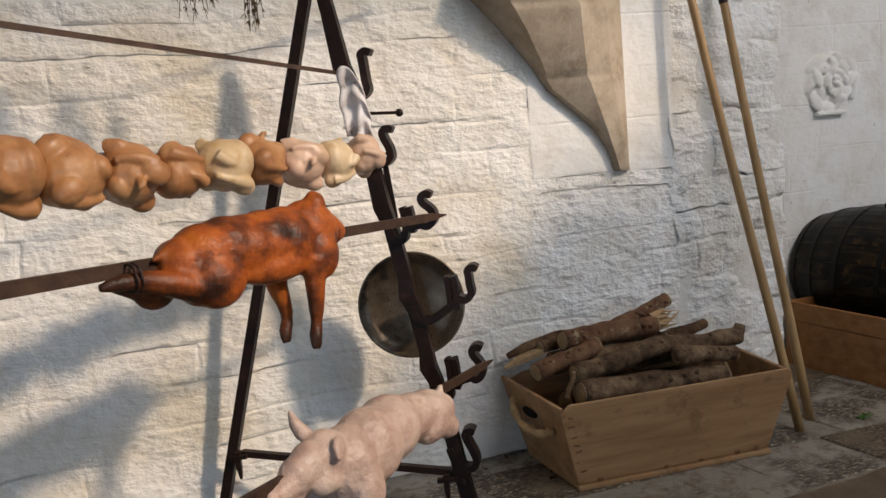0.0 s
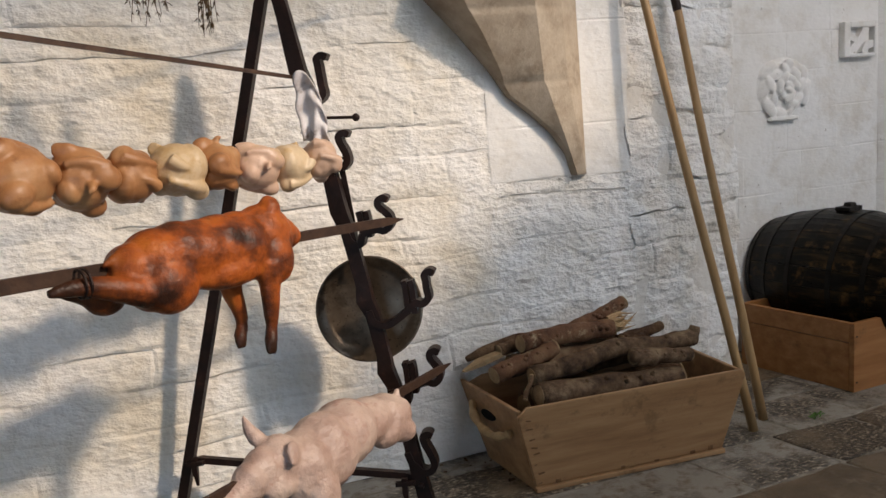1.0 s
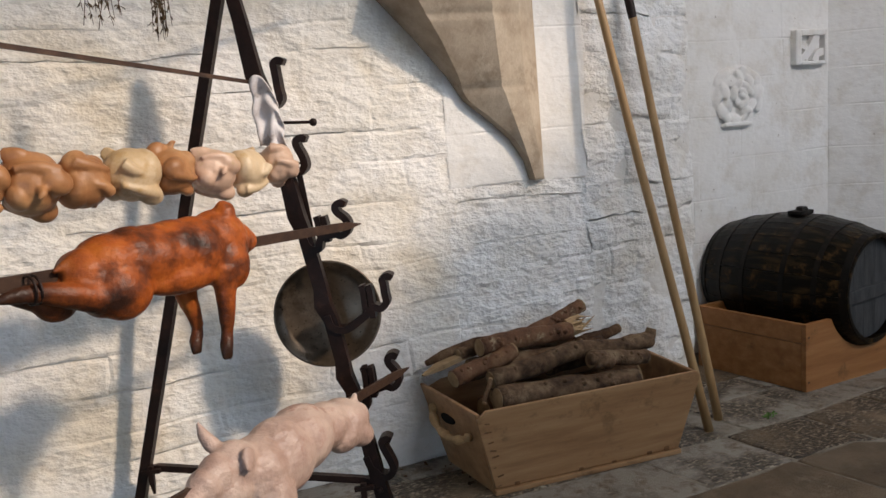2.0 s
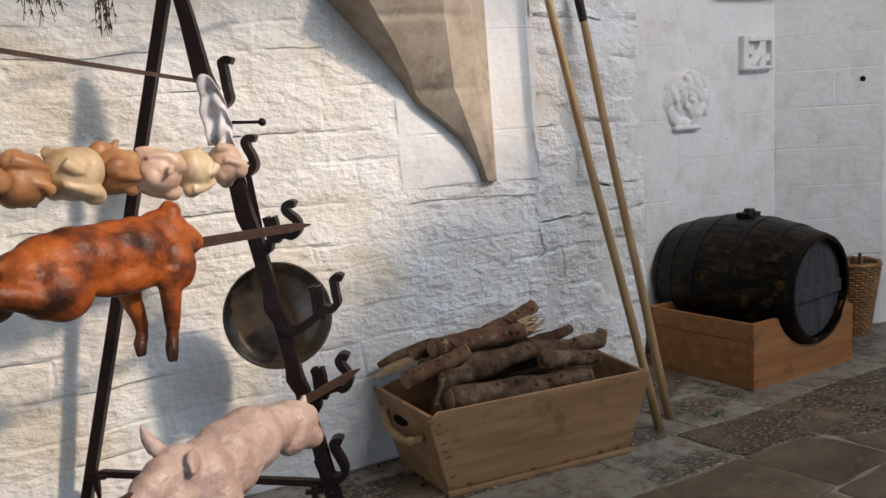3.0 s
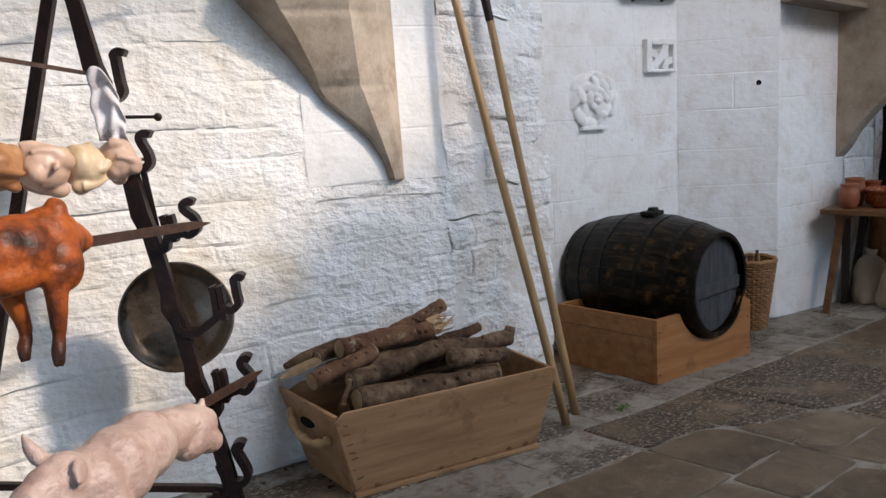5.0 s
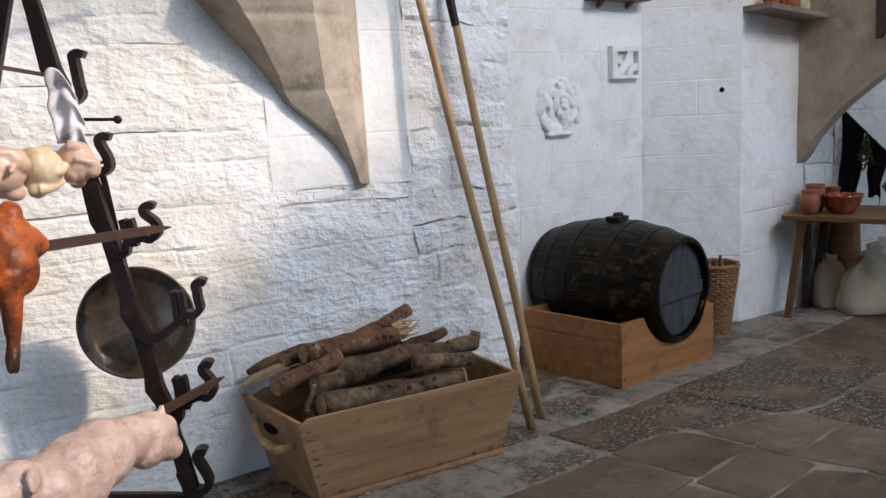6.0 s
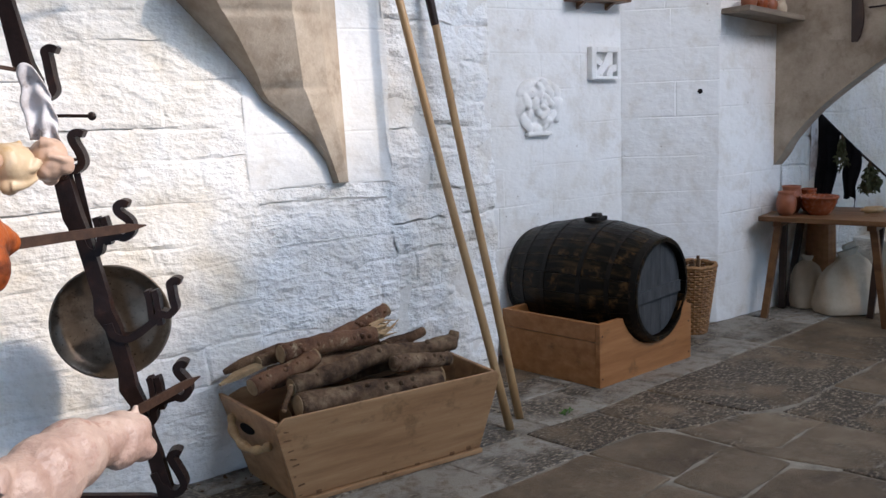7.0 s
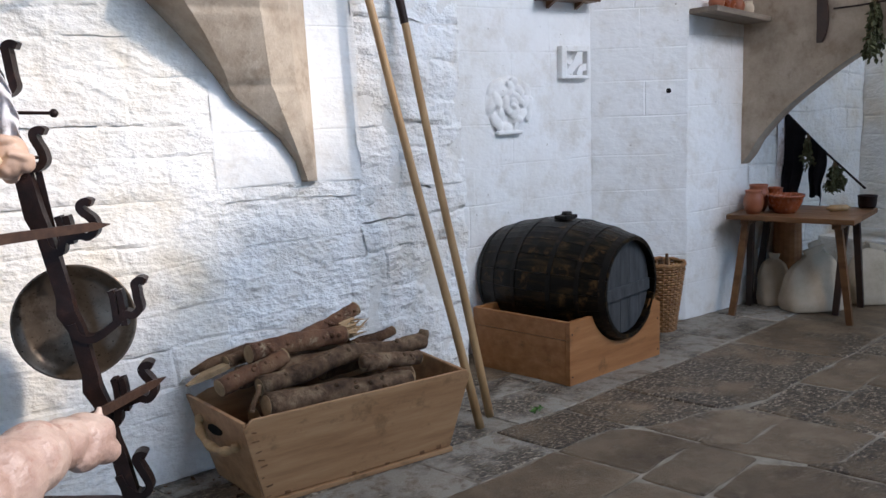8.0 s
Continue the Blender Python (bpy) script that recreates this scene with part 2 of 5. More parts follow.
SACKCLOTH = surface("cream_sackcloth", [(0.3, (0.52, 0.42, 0.30)), (0.7, (0.70, 0.59, 0.45))], 5, 0.9, fine=(170, 0.5, 0.002), coarse=(10, 0.6, 0.015), spec=0.1)
BLACKCLOTH = surface("black_cloth", [(0.3, (0.008, 0.007, 0.009)), (0.7, (0.02, 0.018, 0.02))], 8, 0.9, fine=(150, 0.5, 0.002), spec=0.1)
WICKER = surface("wicker", [(0.3, (0.18, 0.074, 0.022)), (0.7, (0.40, 0.205, 0.070))], 25, 0.6, fine=(80, 0.4, 0.002), coarse=(30, 0.4, 0.003), rnd=True)
HERB = surface("dried_herb", [(0.3, (0.055, 0.035, 0.02)), (0.7, (0.13, 0.085, 0.045))], 14, 0.85, fine=(90, 0.4, 0.002), spec=0.15)
HERBGREEN = surface("drying_herb_leaves", [(0.3, (0.045, 0.045, 0.025)), (0.55, (0.10, 0.105, 0.05)), (0.8, (0.22, 0.20, 0.12))], 18, 0.8, fine=(90, 0.4, 0.002), spec=0.15)
WEED = surface("green_weed", [(0.3, (0.06, 0.14, 0.025)), (0.7, (0.12, 0.24, 0.05))], 30, 0.7)
# black that paints in the shade inside holes and hollows
BLACKHOLE = surface("hollow_shade_black", [(0.3, (0.006, 0.005, 0.005)), (0.7, (0.014, 0.012, 0.011))], 20, 0.9, spec=0.1)
# for unseen walls and ceiling, darker than limewash to cut bounced light
PLASTER = surface("plain_plaster", [(0.3, (0.34, 0.31, 0.27)), (0.7, (0.42, 0.39, 0.35))], 2, 0.9, fine=(50, 0.3, 0.003), spec=0.2)


def scorch(m, low, high, amount):
    """Scorched extremities: the skin goes black towards the trotters."""
    t, b = m.node_tree, m.node_tree.nodes["Principled BSDF"]
    old = b.inputs["Base Color"].links[0].from_socket
    tc = t.nodes.new("ShaderNodeTexCoord")
    sp = t.nodes.new("ShaderNodeSeparateXYZ")
    t.links.new(tc.outputs["Object"], sp.inputs[0])
    for axis, lo, hi in (("Z", *low), ("X", *high)):
        r = t.nodes.new("ShaderNodeMapRange")
        r.inputs[1].default_value, r.inputs[2].default_value, r.inputs[3].default_value, r.inputs[4].default_value = lo, hi, amount, 0.0
        t.links.new(sp.outputs[axis], r.inputs[0])
        old = mix(t, r.outputs[0], old, (0.022, 0.012, 0.008))
    t.links.new(old, b.inputs["Base Color"])


scorch(ROAST, (0.95, 1.10), (-2.85, -2.66), 0.92)

# ---- mesh helpers ----


def mesh_object(name, bm, material, smooth=False):
    bmesh.ops.recalc_face_normals(bm, faces=bm.faces)
    me = bpy.data.meshes.new(name)
    bm.to_mesh(me)
    bm.free()
    me.materials.append(material)
    if smooth:
        me.polygons.foreach_set("use_smooth", [True] * len(me.polygons))
    return new(name, me)


def part(name, bm, material, parent, label="", smooth=False):
    ob = mesh_object(name, bm, material, smooth)
    ob.parent = parent
    if label:
        ob["label"] = label
    return ob


def thing(name, x, y, z, rz=0.0, label="", category="", group="", kind=""):
    ob = new(name)
    ob.empty_display_size = 0.1
    ob.matrix_world = pose(x, y, z, 0, 0, rz)
    return tagged(ob, label, category, group, kind)


def box(bm, x0, x1, y0, y1, z0, z1, bevel=0.0, m=None):
    r = bmesh.ops.create_cube(bm, size=1.0)["verts"]
    bmesh.ops.scale(bm, vec=(x1 - x0, y1 - y0, z1 - z0), verts=r)
    bmesh.ops.translate(bm, vec=((x0 + x1) / 2, (y0 + y1) / 2, (z0 + z1) / 2), verts=r)
    if bevel:
        edges = list({e for v in r for e in v.link_edges})
        out = bmesh.ops.bevel(bm, geom=edges, offset=bevel, segments=2, affect="EDGES", profile=0.6)
        r = list({v for f in out["faces"] for v in f.verts} | {v for v in r if v.is_valid})
    if m is not None:
        bmesh.ops.transform(bm, matrix=m, verts=r)
    return r


def prism(bm, loop, offset):
    """A solid between a flat loop and its copy moved by offset."""
    a = [bm.verts.new(p) for p in loop]
    b = [bm.verts.new(Vector(p) + Vector(offset)) for p in loop]
    bm.faces.new(a)
    bm.faces.new(b[::-1])
    n = len(loop)
    for i in range(n):
        bm.faces.new((a[i], b[i], b[(i + 1) % n], a[(i + 1) % n]))


def sweep(bm, path, radii, sides=10, flat=None, up=(0, 0, 1), rough=0.0, seed=0):
    """A rod along a path. flat: (width along up-normal, thickness) of a flat bar in place of a round rod."""
    pts = [Vector(p) for p in path]
    n = len(pts)
    if not isinstance(radii, (list, tuple)):
        radii = [radii] * n
    rings = []
    ref = Vector(up)
    for i, p in enumerate(pts):
        t = (pts[min(i + 1, n - 1)] - pts[max(i - 1, 0)]).normalized()
        side = t.cross(ref)
        if side.length < 1e-3:
            side = t.cross(Vector((1, 0.2, 0)))
        side.normalize()
        top = side.cross(t).normalized()
        ring = []
        if flat:
            w, h = flat[0] * radii[i] / 2, flat[1] * radii[i] / 2
            for a, b in ((-1, -1), (1, -1), (1, 1), (-1, 1)):
                ring.append(bm.verts.new(p + side * a * w + top * b * h))
        else:
            for k in range(sides):
                a = 2 * math.pi * k / sides
                v = side * math.cos(a) + top * math.sin(a)
                q = p + v * radii[i]
                if rough:
                    q += v * rough * radii[i] * noise.noise(q * 9.0 + Vector((seed, 0, 0))) * 2
                ring.append(bm.verts.new(q))
        rings.append(ring)
    k = len(rings[0])
    for r0, r1 in zip(rings, rings[1:]):
        for j in range(k):
            bm.faces.new((r0[j], r0[(j + 1) % k], r1[(j + 1) % k], r1[j]))
    bm.faces.new(rings[0][::-1])
    bm.faces.new(rings[-1])
    return rings


def curve(pts, steps=6):
    """A smooth line through points."""
    p = [Vector(q) for q in pts]
    p = [2 * p[0] - p[1], *p, 2 * p[-1] - p[-2]]
    out = []
    for i in range(1, len(p) - 2):
        a, b, c, d = p[i - 1 : i + 3]
        for s in range(steps):
            u = s / steps
            out.append(0.5 * (2 * b + (c - a) * u + (2 * a - 5 * b + 4 * c - d) * u * u + (3 * b - a - 3 * c + d) * u**3))
    out.append(p[-2])
    return out


def lathe(bm, profile, seg=28, m=None):
    """Turns (radius, height) pairs round the z axis."""
    verts, rings = [], []
    for r, z in profile:
        if r < 1e-5:
            ring = [bm.verts.new((0, 0, z))]
        else:
            ring = [bm.verts.new((r * math.cos(2 * math.pi * k / seg), r * math.sin(2 * math.pi * k / seg), z)) for k in range(seg)]
        rings.append(ring)
        verts += ring
    for a, b in zip(rings, rings[1:]):
        for k in range(seg):
            f = [a[k % len(a)], a[(k + 1) % len(a)], b[(k + 1) % len(b)], b[k % len(b)]]
            f = list(dict.fromkeys(f))
            if len(f) > 2:
                bm.faces.new(f)
    if m is not None:
        bmesh.ops.transform(bm, matrix=m, verts=verts)
    return verts


def blob(bm, x, y, z, rx, ry, rz, turn=(0, 0, 0), seg=16):
    r = bmesh.ops.create_uvsphere(bm, u_segments=seg, v_segments=seg * 2 // 3, radius=1.0)["verts"]
    m = pose(x, y, z, *turn) @ Matrix.Diagonal((rx, ry, rz, 1))
    bmesh.ops.transform(bm, matrix=m, verts=r)


def fuse(ob, voxel, rounds=4):
    """Grows the pieces of a body into one skin."""
    r = ob.modifiers.new("skin", "REMESH")
    r.mode, r.voxel_size, r.use_smooth_shade = "VOXEL", voxel, True
    s = ob.modifiers.new("soft", "SMOOTH")
    s.factor, s.iterations = 0.5, rounds
    return ob

# ---- the large structure ----
TOP = 6.5


def structure(name, bm, material, label):
    return tagged(mesh_object(name, bm, material), label, kind="structure")


def plan_wall(name, loop, z0, z1, material, label):
    bm = bmesh.new()
    prism(bm, [(x, y, z0) for x, y in loop], (0, 0, z1 - z0))
    return structure(name, bm, material, label)


wall_north = plan_wall("wall_north", [(-6.0, 0.014), (-0.41, 0.014), (0.285, 0.10), (0.300, 0.30), (0.300, 1.2), (-6.0, 1.2)], -0.1, TOP, MORTAR, "thickly limewashed rough stone wall")
wall_recess = plan_wall("wall_recess", [(0.300, 0.652), (1.852, 0.652), (2.396, 0.250), (5.1, 0.250), (5.1, 1.2), (0.300, 1.2)], -0.1, TOP, MORTAR, "limewashed ashlar wall of a recess with a splayed pier")
# the gap in this wall is out of view, added for the side fill lamp
bm = bmesh.new()
for y0, y1, z0, z1 in ((-4.6, -4.45, 0, TOP), (-4.45, -2.2, 0, 1.0), (-4.45, -2.2, 3.2, TOP), (-2.2, 0.250, 0, TOP)):
    box(bm, 4.8, 5.1, y0, y1, z0 - 0.1 if z0 == 0 else z0, z1)
wall_east = structure("wall_east", bm, MORTAR, "limewashed rough end wall with an added, unseen light opening")
wall_west = plan_wall("wall_west", [(-6.3, -4.9), (-6.0, -4.9), (-6.0, 1.2), (-6.3, 1.2)], -0.1, TOP, PLASTER, "plain limewashed wall")
bm = bmesh.new()
# invented openings: a high one, its sloping sill cutting the sun patch, and a low one by the bay
HW, SW = (-1.2, 3.54, 3.2, 6.25), (3.6, 4.7, 0.9, 2.9)
# the last box runs past the corner to keep sun out of the east opening
for x0, x1, z0, z1 in ((-6.0, -4.9, 0, TOP), (-4.9, -3.5, 2.2, TOP), (-3.5, HW[0], 0, TOP), (HW[0], HW[1], 0, HW[2]), (HW[0], HW[1], HW[3], TOP), (HW[1], SW[0], 0, TOP), (SW[0], SW[1], 0, SW[2]), (SW[0], SW[1], SW[3], TOP), (SW[1], 8.5, 0, TOP)):
    box(bm, x0, x1, -4.9, -4.6, z0 - 0.1 if z0 == 0 else z0, z1)
prism(bm, [(x, -4.9, z) for x, z in ((1.3, HW[2]), (HW[1], HW[2]), (HW[1], 5.21), (2.72, 5.21), (1.62, 4.16))], (0, 0.3, 0))
structure("wall_south", bm, PLASTER, "unseen plain wall with openings added to admit and shape the light")
# added out of view, only to block sun from the low opening
plan_wall("courtyard_wall", [(4.6, -7.5), (9.5, -7.5), (9.5, -7.2), (4.6, -7.2)], -0.25, 4.9, PLASTER, "unseen wall added outside to keep sun out of the low opening")
bm = bmesh.new()
box(bm, -6.3, 5.1, -4.9, 1.2, TOP, TOP + 0.2)
structure("ceiling", bm, PLASTER, "plain limewashed ceiling")
bm = bmesh.new()
box(bm, -6.3, 5.1, -4.9, 1.2, -0.25, -0.0065)
floor = structure("floor", bm, GROUT, "flagstone floor with pale grout joints")

# springer of the vault on the main wall
bm = bmesh.new()
rings = []
for i in range(61):
    z = 1.275 + i * 0.015
    u = z - 1.275
    left = float(np.interp(u, (0, 0.1, 0.2, 0.3, 0.39, 0.5, 0.65, 0.8, 1.4), (-0.735, -0.765, -0.833, -0.942, -1.055, -1.128, -1.252, -1.392, -1.95)))
    out = 0.02 + 0.14 * u + 0.09 * u * u
    arris = left + 0.012 + 0.20 * max(0.0, u - 0.42)
    depth_a = max(0.5 * out if u < 0.38 else 0.0, 0.02 + (arris - left) * 1.95)
    groove = 0.006 if i in (29, 30, 50, 51) else 0.0
    out -= groove
    depth_a -= groove
    ridge = float(np.interp(u, (0, 0.2, 0.45, 0.75, 1.4), (-0.712, -0.794, -0.905, -0.965, -1.10)))
    right = -0.66 - 0.02 * u
    loop = [(left, 0.03, z), (left, 0.0, z), (arris, -depth_a, z), (ridge, -out - 0.01, z), ((ridge + right) / 2 + 0.02, -0.55 * out - 0.015, z), (right, -0.012, z), (right, 0.03, z)]
    rings.append([bm.verts.new(p) for p in loop])
for a, b in zip(rings, rings[1:]):
    for k in range(len(a)):
        bm.faces.new((a[k], a[(k + 1) % len(a)], b[(k + 1) % len(a)], b[k]))
bm.faces.new(rings[0][::-1])
bm.faces.new(rings[-1])
for f in bm.faces:
    f.smooth = True
for e in bm.edges:
    e.smooth = abs(e.verts[0].co.z - e.verts[1].co.z) < 0.005
structure("vault_springer", bm, RIBSTONE, "bare limestone vault springer tapering to a point on the wall")

# arch rib that springs from the pier
bm = bmesh.new()
prof = [(0.240, 1.09), (0.165, 1.18), (0.095, 1.29), (-0.10, 1.49), (-0.37, 1.69), (-0.67, 1.87), (-1.1, 2.04), (-1.6, 2.16), (-2.2, 2.22), (-4.59, 2.24)]
prof = [(p.x, p.y) for p in curve([(y, z, 0) for y, z in prof], 4)]
prism(bm, [(3.035, y, z) for y, z in prof] + [(3.035, -4.59, 3.4), (3.035, 0.240, 3.4)], (0.11, 0, 0))
structure("arch_rib", bm, RIBSTONE, "bare limestone arch rib springing from a white pier")

# ---- the spit rack ----
FOOT, ALONG = Vector((-2.66, -0.09, 0.0)), Vector((0.880, -0.475, 0.0))
OUT = Vector((-0.475, -0.880, 0.0))


def rk(a, z, off=0.0):
    """A place in the rack's plane: a along it, z up, off towards the room."""
    return FOOT + ALONG * a + Vector((0, 0, z)) + OUT * off


def leg_a(z):
    return 0.698 + (1.775 - z) * 0.2028


def hook(a0, z0, low, tip, stub=None):
    """An iron spit hook: an arm off the leg, a cradle and an S-curled tip."""
    (al, zl), (at, zt) = low, tip
    bm = bmesh.new()
    w = max(al - a0, 0.05)
    mid = [(a0 - 0.012, z0 + 0.045), (a0 + 0.004, z0), (a0 + 0.3 * w, z0 - 0.012)]
    if stub:
        mid.append((stub[0] - 0.01, (z0 + zl) / 2 + 0.004))
    mid += [(al - 0.028, zl - 0.006), (al, zl - 0.012), (al + 0.024, zl + 0.010), (al + 0.020, zl + 0.045), (at - 0.012, zt - 0.028), (at - 0.014, zt - 0.006), (at + 0.004, zt + 0.004), (at + 0.022, zt - 0.004)]
    pts = curve([rk(a, z, 0.0) for a, z in mid], 5)
    sweep(bm, pts, [1.0] * (len(pts) - 3) + [1.0, 0.95, 0.85], flat=(0.026, 0.052), up=OUT)
    if stub:
        for k in (-0.013, 0.013):
            s = curve([rk(stub[0] + k, (z0 + zl) / 2 - 0.01), rk(stub[0] + k - 0.004, stub[1] - 0.03), rk(stub[0] + k - 0.010, stub[1])], 4)
            sweep(bm, s, 1.0, flat=(0.021, 0.046), up=OUT)
    return bm


rack = thing("spit_rack", *FOOT, label="dark wrought iron roasting rack with curled spit hooks", category="spit rack")
rack.matrix_world = Matrix()
bm = bmesh.new()
sweep(bm, [rk(-0.018, 0.0), rk(0.27, 1.0), rk(0.597, 2.14)], 1.0, flat=(0.040, 0.034), up=OUT)
part("rear_leg", bm, IRON, rack)
bm = bmesh.new()
zs = [0.0, 0.25, 0.40, 0.46, 0.60, 0.66, 0.72, 0.88, 0.94, 1.0, 1.2, 1.28, 1.45, 1.52, 1.62, 1.74, 1.80, 2.0, 2.13]
kink = [0, 0.0, 0.004, -0.008, 0.004, -0.010, 0.0, 0.004, -0.010, 0.0, 0.003, -0.008, 0.0, -0.008, 0.0, 0.008, -0.008, 0.0, 0.0]
thick = [1.15, 1.05, 1.0, 1.2, 1.0, 1.2, 1.0, 1.0, 1.2, 1.0, 1.0, 1.2, 1.0, 1.15, 1.0, 1.0, 1.15, 0.95, 0.9]
sweep(bm, [rk(leg_a(z) + k, z) for z, k in zip(zs, kink)], thick, flat=(0.052, 0.038), up=OUT)
part("front_leg", bm, IRON, rack)
bm = bmesh.new()
sweep(bm, [rk(0.09, 0.300), rk(0.12, 0.308), rk(0.55, 0.270), rk(0.95, 0.236), rk(1.02, 0.215)], 1.0, flat=(0.026, 0.026), up=OUT)
part("cross_bar", bm, IRON, rack)
for a, z in ((0.105, 0.295), (0.955, 0.205)):
    bm = bmesh.new()
    sweep(bm, [rk(a, z + 0.03, 0.03), rk(a, z - 0.03, 0.03), rk(a + 0.004, z - 0.085, 0.03)], [1.0, 1.0, 0.4], flat=(0.022, 0.016), up=OUT)
    sweep(bm, [rk(a - 0.035, z + 0.005, 0.03), rk(a + 0.04, z + 0.012, 0.03)], 1.0, flat=(0.016, 0.02), up=OUT)
    part("wedge", bm, IRON, rack)
for z in (0.12, 0.20):
    bm = bmesh.new()
    lathe(bm, [(0.0, 0.012), (0.010, 0.010), (0.013, 0.0), (0.013, -0.01)], 10, Matrix.Translation(rk(leg_a(z), z, 0.022)) @ OUT.to_track_quat("Z", "Y").to_matrix().to_4x4())
    part("rivet", bm, IRON, rack)
for args in (((0.735, 1.62), (0.752, 1.70), (0.778, 1.842)), ((0.765, 1.435), (0.818, 1.452), (0.833, 1.562)), ((0.822, 1.165), (0.958, 1.212), (0.957, 1.317), (0.888, 1.275)), ((0.885, 0.855), (1.078, 0.930), (1.108, 1.036), (1.034, 1.008)), ((0.942, 0.545), (1.098, 0.622), (1.104, 0.733), (1.012, 0.692)), ((0.985, 0.29), (1.050, 0.265), (1.053, 0.404))):
    part("spit_hook", hook(args[0][0], args[0][1], *args[1:]), IRON, rack)
bm = bmesh.new()
sweep(bm, [rk(0.76, 1.625, -0.03), rk(0.865, 1.620, -0.03)], 0.006, 8)
blob(bm, *rk(0.877, 1.619, -0.03), 0.015, 0.015, 0.015, seg=12)
part("locking_pin", bm, IRON, rack, "slim iron pin with a round knob")

# ---- the spits ----


def spit(name, tip, way, length, w, h, label):
    tip, way = Vector(tip), Vector(way).normalized()
    bm = bmesh.new()
    sweep(bm, [tip, tip + way * 0.07, tip + way * 0.12, tip + way * length * 0.5, tip + way * length], [0.12, 0.75, 0.85, 1.0, 1.25], flat=(w, h))
    return tagged(mesh_object(name, bm, SPIT), label, "roasting spit")


S2, U2 = Vector((-1.755, -0.579, 1.238)), Vector((-0.879, -0.476, 0.025)).normalized()
S1, U1 = Vector((-1.924, -0.487, 1.474)), Vector((-0.884, -0.464, 0.061)).normalized()
S3, U3 = Vector((-1.635, -0.643, 0.681)), Vector((-0.784, -0.621, -0.005)).normalized()
S0, U0 = Vector((-2.040, -0.415, 1.771)), Vector((-0.875, -0.464, 0.135)).normalized()
spit("roasting_spit", S2, U2, 1.9, 0.014, 0.036, "flat iron spit through a roasted pig replica")
spit("roasting_spit", S3, U3, 1.6, 0.014, 0.034, "flat iron spit through a pale pig replica")
spit("roasting_spit", S1 - U1 * 0.02, U1, 1.8, 0.012, 0.020, "iron spit through a row of fowl replicas")
bm = bmesh.new()
sweep(bm, [S0 - U0 * 0.03, S0 + U0 * 0.9, S0 + U0 * 1.8], [0.8, 1.0, 1.3], flat=(0.010, 0.016))
tagged(mesh_object("iron_rod", bm, SPIT), "slim brown iron rod resting on the rack", "rod")


def along(base, way, s, front=0.0, up=0.0):
    """A place by a spit: s metres from its tip, front towards the room, up."""
    side = Vector((-way.y, way.x, 0)).normalized()
    return base + way * s + side * front + Vector((0, 0, up))


def heading(way):
    return math.degrees(math.atan2(way.y, way.x))


def limb(bm, pts, radii, sides=10):
    c = curve(pts, 4)
    rr = [radii[min(int(i / 4), len(radii) - 1)] + (radii[min(int(i / 4) + 1, len(radii) - 1)] - radii[min(int(i / 4), len(radii) - 1)]) * (i % 4) / 4 for i in range(len(c))]
    sweep(bm, c, rr, sides)


# roasted pig replica
P = lambda s, f=0.0, u=0.0: along(S2, U2, s, f, u)
H2 = heading(U2)
bm = bmesh.new()
for s, f, u, ra, rb, rc, tilt in ((0.635, 0, 0.018, 0.105, 0.090, 0.105, 20), (0.560, 0, 0.018, 0.055, 0.055, 0.060, 30), (0.525, 0, 0.012, 0.034, 0.040, 0.040, 30), (0.725, 0, 0.000, 0.110, 0.105, 0.112, 0), (0.865, 0, 0.004, 0.120, 0.108, 0.100, 0), (0.925, 0, 0.010, 0.110, 0.104, 0.096, -6), (0.985, 0, 0.008, 0.110, 0.100, 0.086, -12), (0.795, 0, 0.004, 0.11, 0.105, 0.106, 0), (1.065, 0, -0.008, 0.080, 0.082, 0.070, -20), (0.995, 0.060, -0.062, 0.088, 0.062, 0.084, 10), (1.045, 0.040, -0.055, 0.070, 0.055, 0.078, 10), (1.150, -0.010, -0.068, 0.064, 0.045, 0.058, 0), (0.63, 0.062, -0.045, 0.060, 0.045, 0.080, 0), (0.80, 0.045, -0.055, 0.14, 0.06, 0.055, 0)):
    blob(bm, *P(s, f, u), ra, rb, rc, (0, tilt, H2))
limb(bm, [P(1.06, 0.055, -0.070), P(1.15, 0.050, -0.045), P(1.22, 0.036, -0.030), P(1.275, 0.030, -0.030), P(1.315, 0.028, -0.034)], [0.050, 0.036, 0.027, 0.021, 0.012])
limb(bm, [P(1.12, -0.03, -0.085), P(1.20, -0.03, -0.055), P(1.26, -0.02, -0.040)], [0.045, 0.034, 0.020])
limb(bm, [P(0.660, 0.060, -0.050), P(0.668, 0.064, -0.120), P(0.672, 0.064, -0.190), P(0.676, 0.060, -0.255), P(0.688, 0.066, -0.295), P(0.694, 0.072, -0.325)], [0.050, 0.034, 0.027, 0.020, 0.022, 0.016])
limb(bm, [P(0.735, -0.050, -0.080), P(0.730, -0.050, -0.140), P(0.712, -0.050, -0.200), P(0.706, -0.050, -0.250), P(0.722, -0.044, -0.285), P(0.728, -0.036, -0.312)], [0.046, 0.034, 0.025, 0.020, 0.022, 0.016])
for k in (-0.010, 0.010):
    limb(bm, [P(0.690 + k, 0.068, -0.300), P(0.694 + k, 0.074, -0.322), P(0.696 + k, 0.076, -0.338)], [0.012, 0.010, 0.005])
    limb(bm, [P(0.724 + k, -0.040, -0.290), P(0.728 + k, -0.034, -0.310), P(0.730 + k, -0.032, -0.326)], [0.012, 0.010, 0.005])
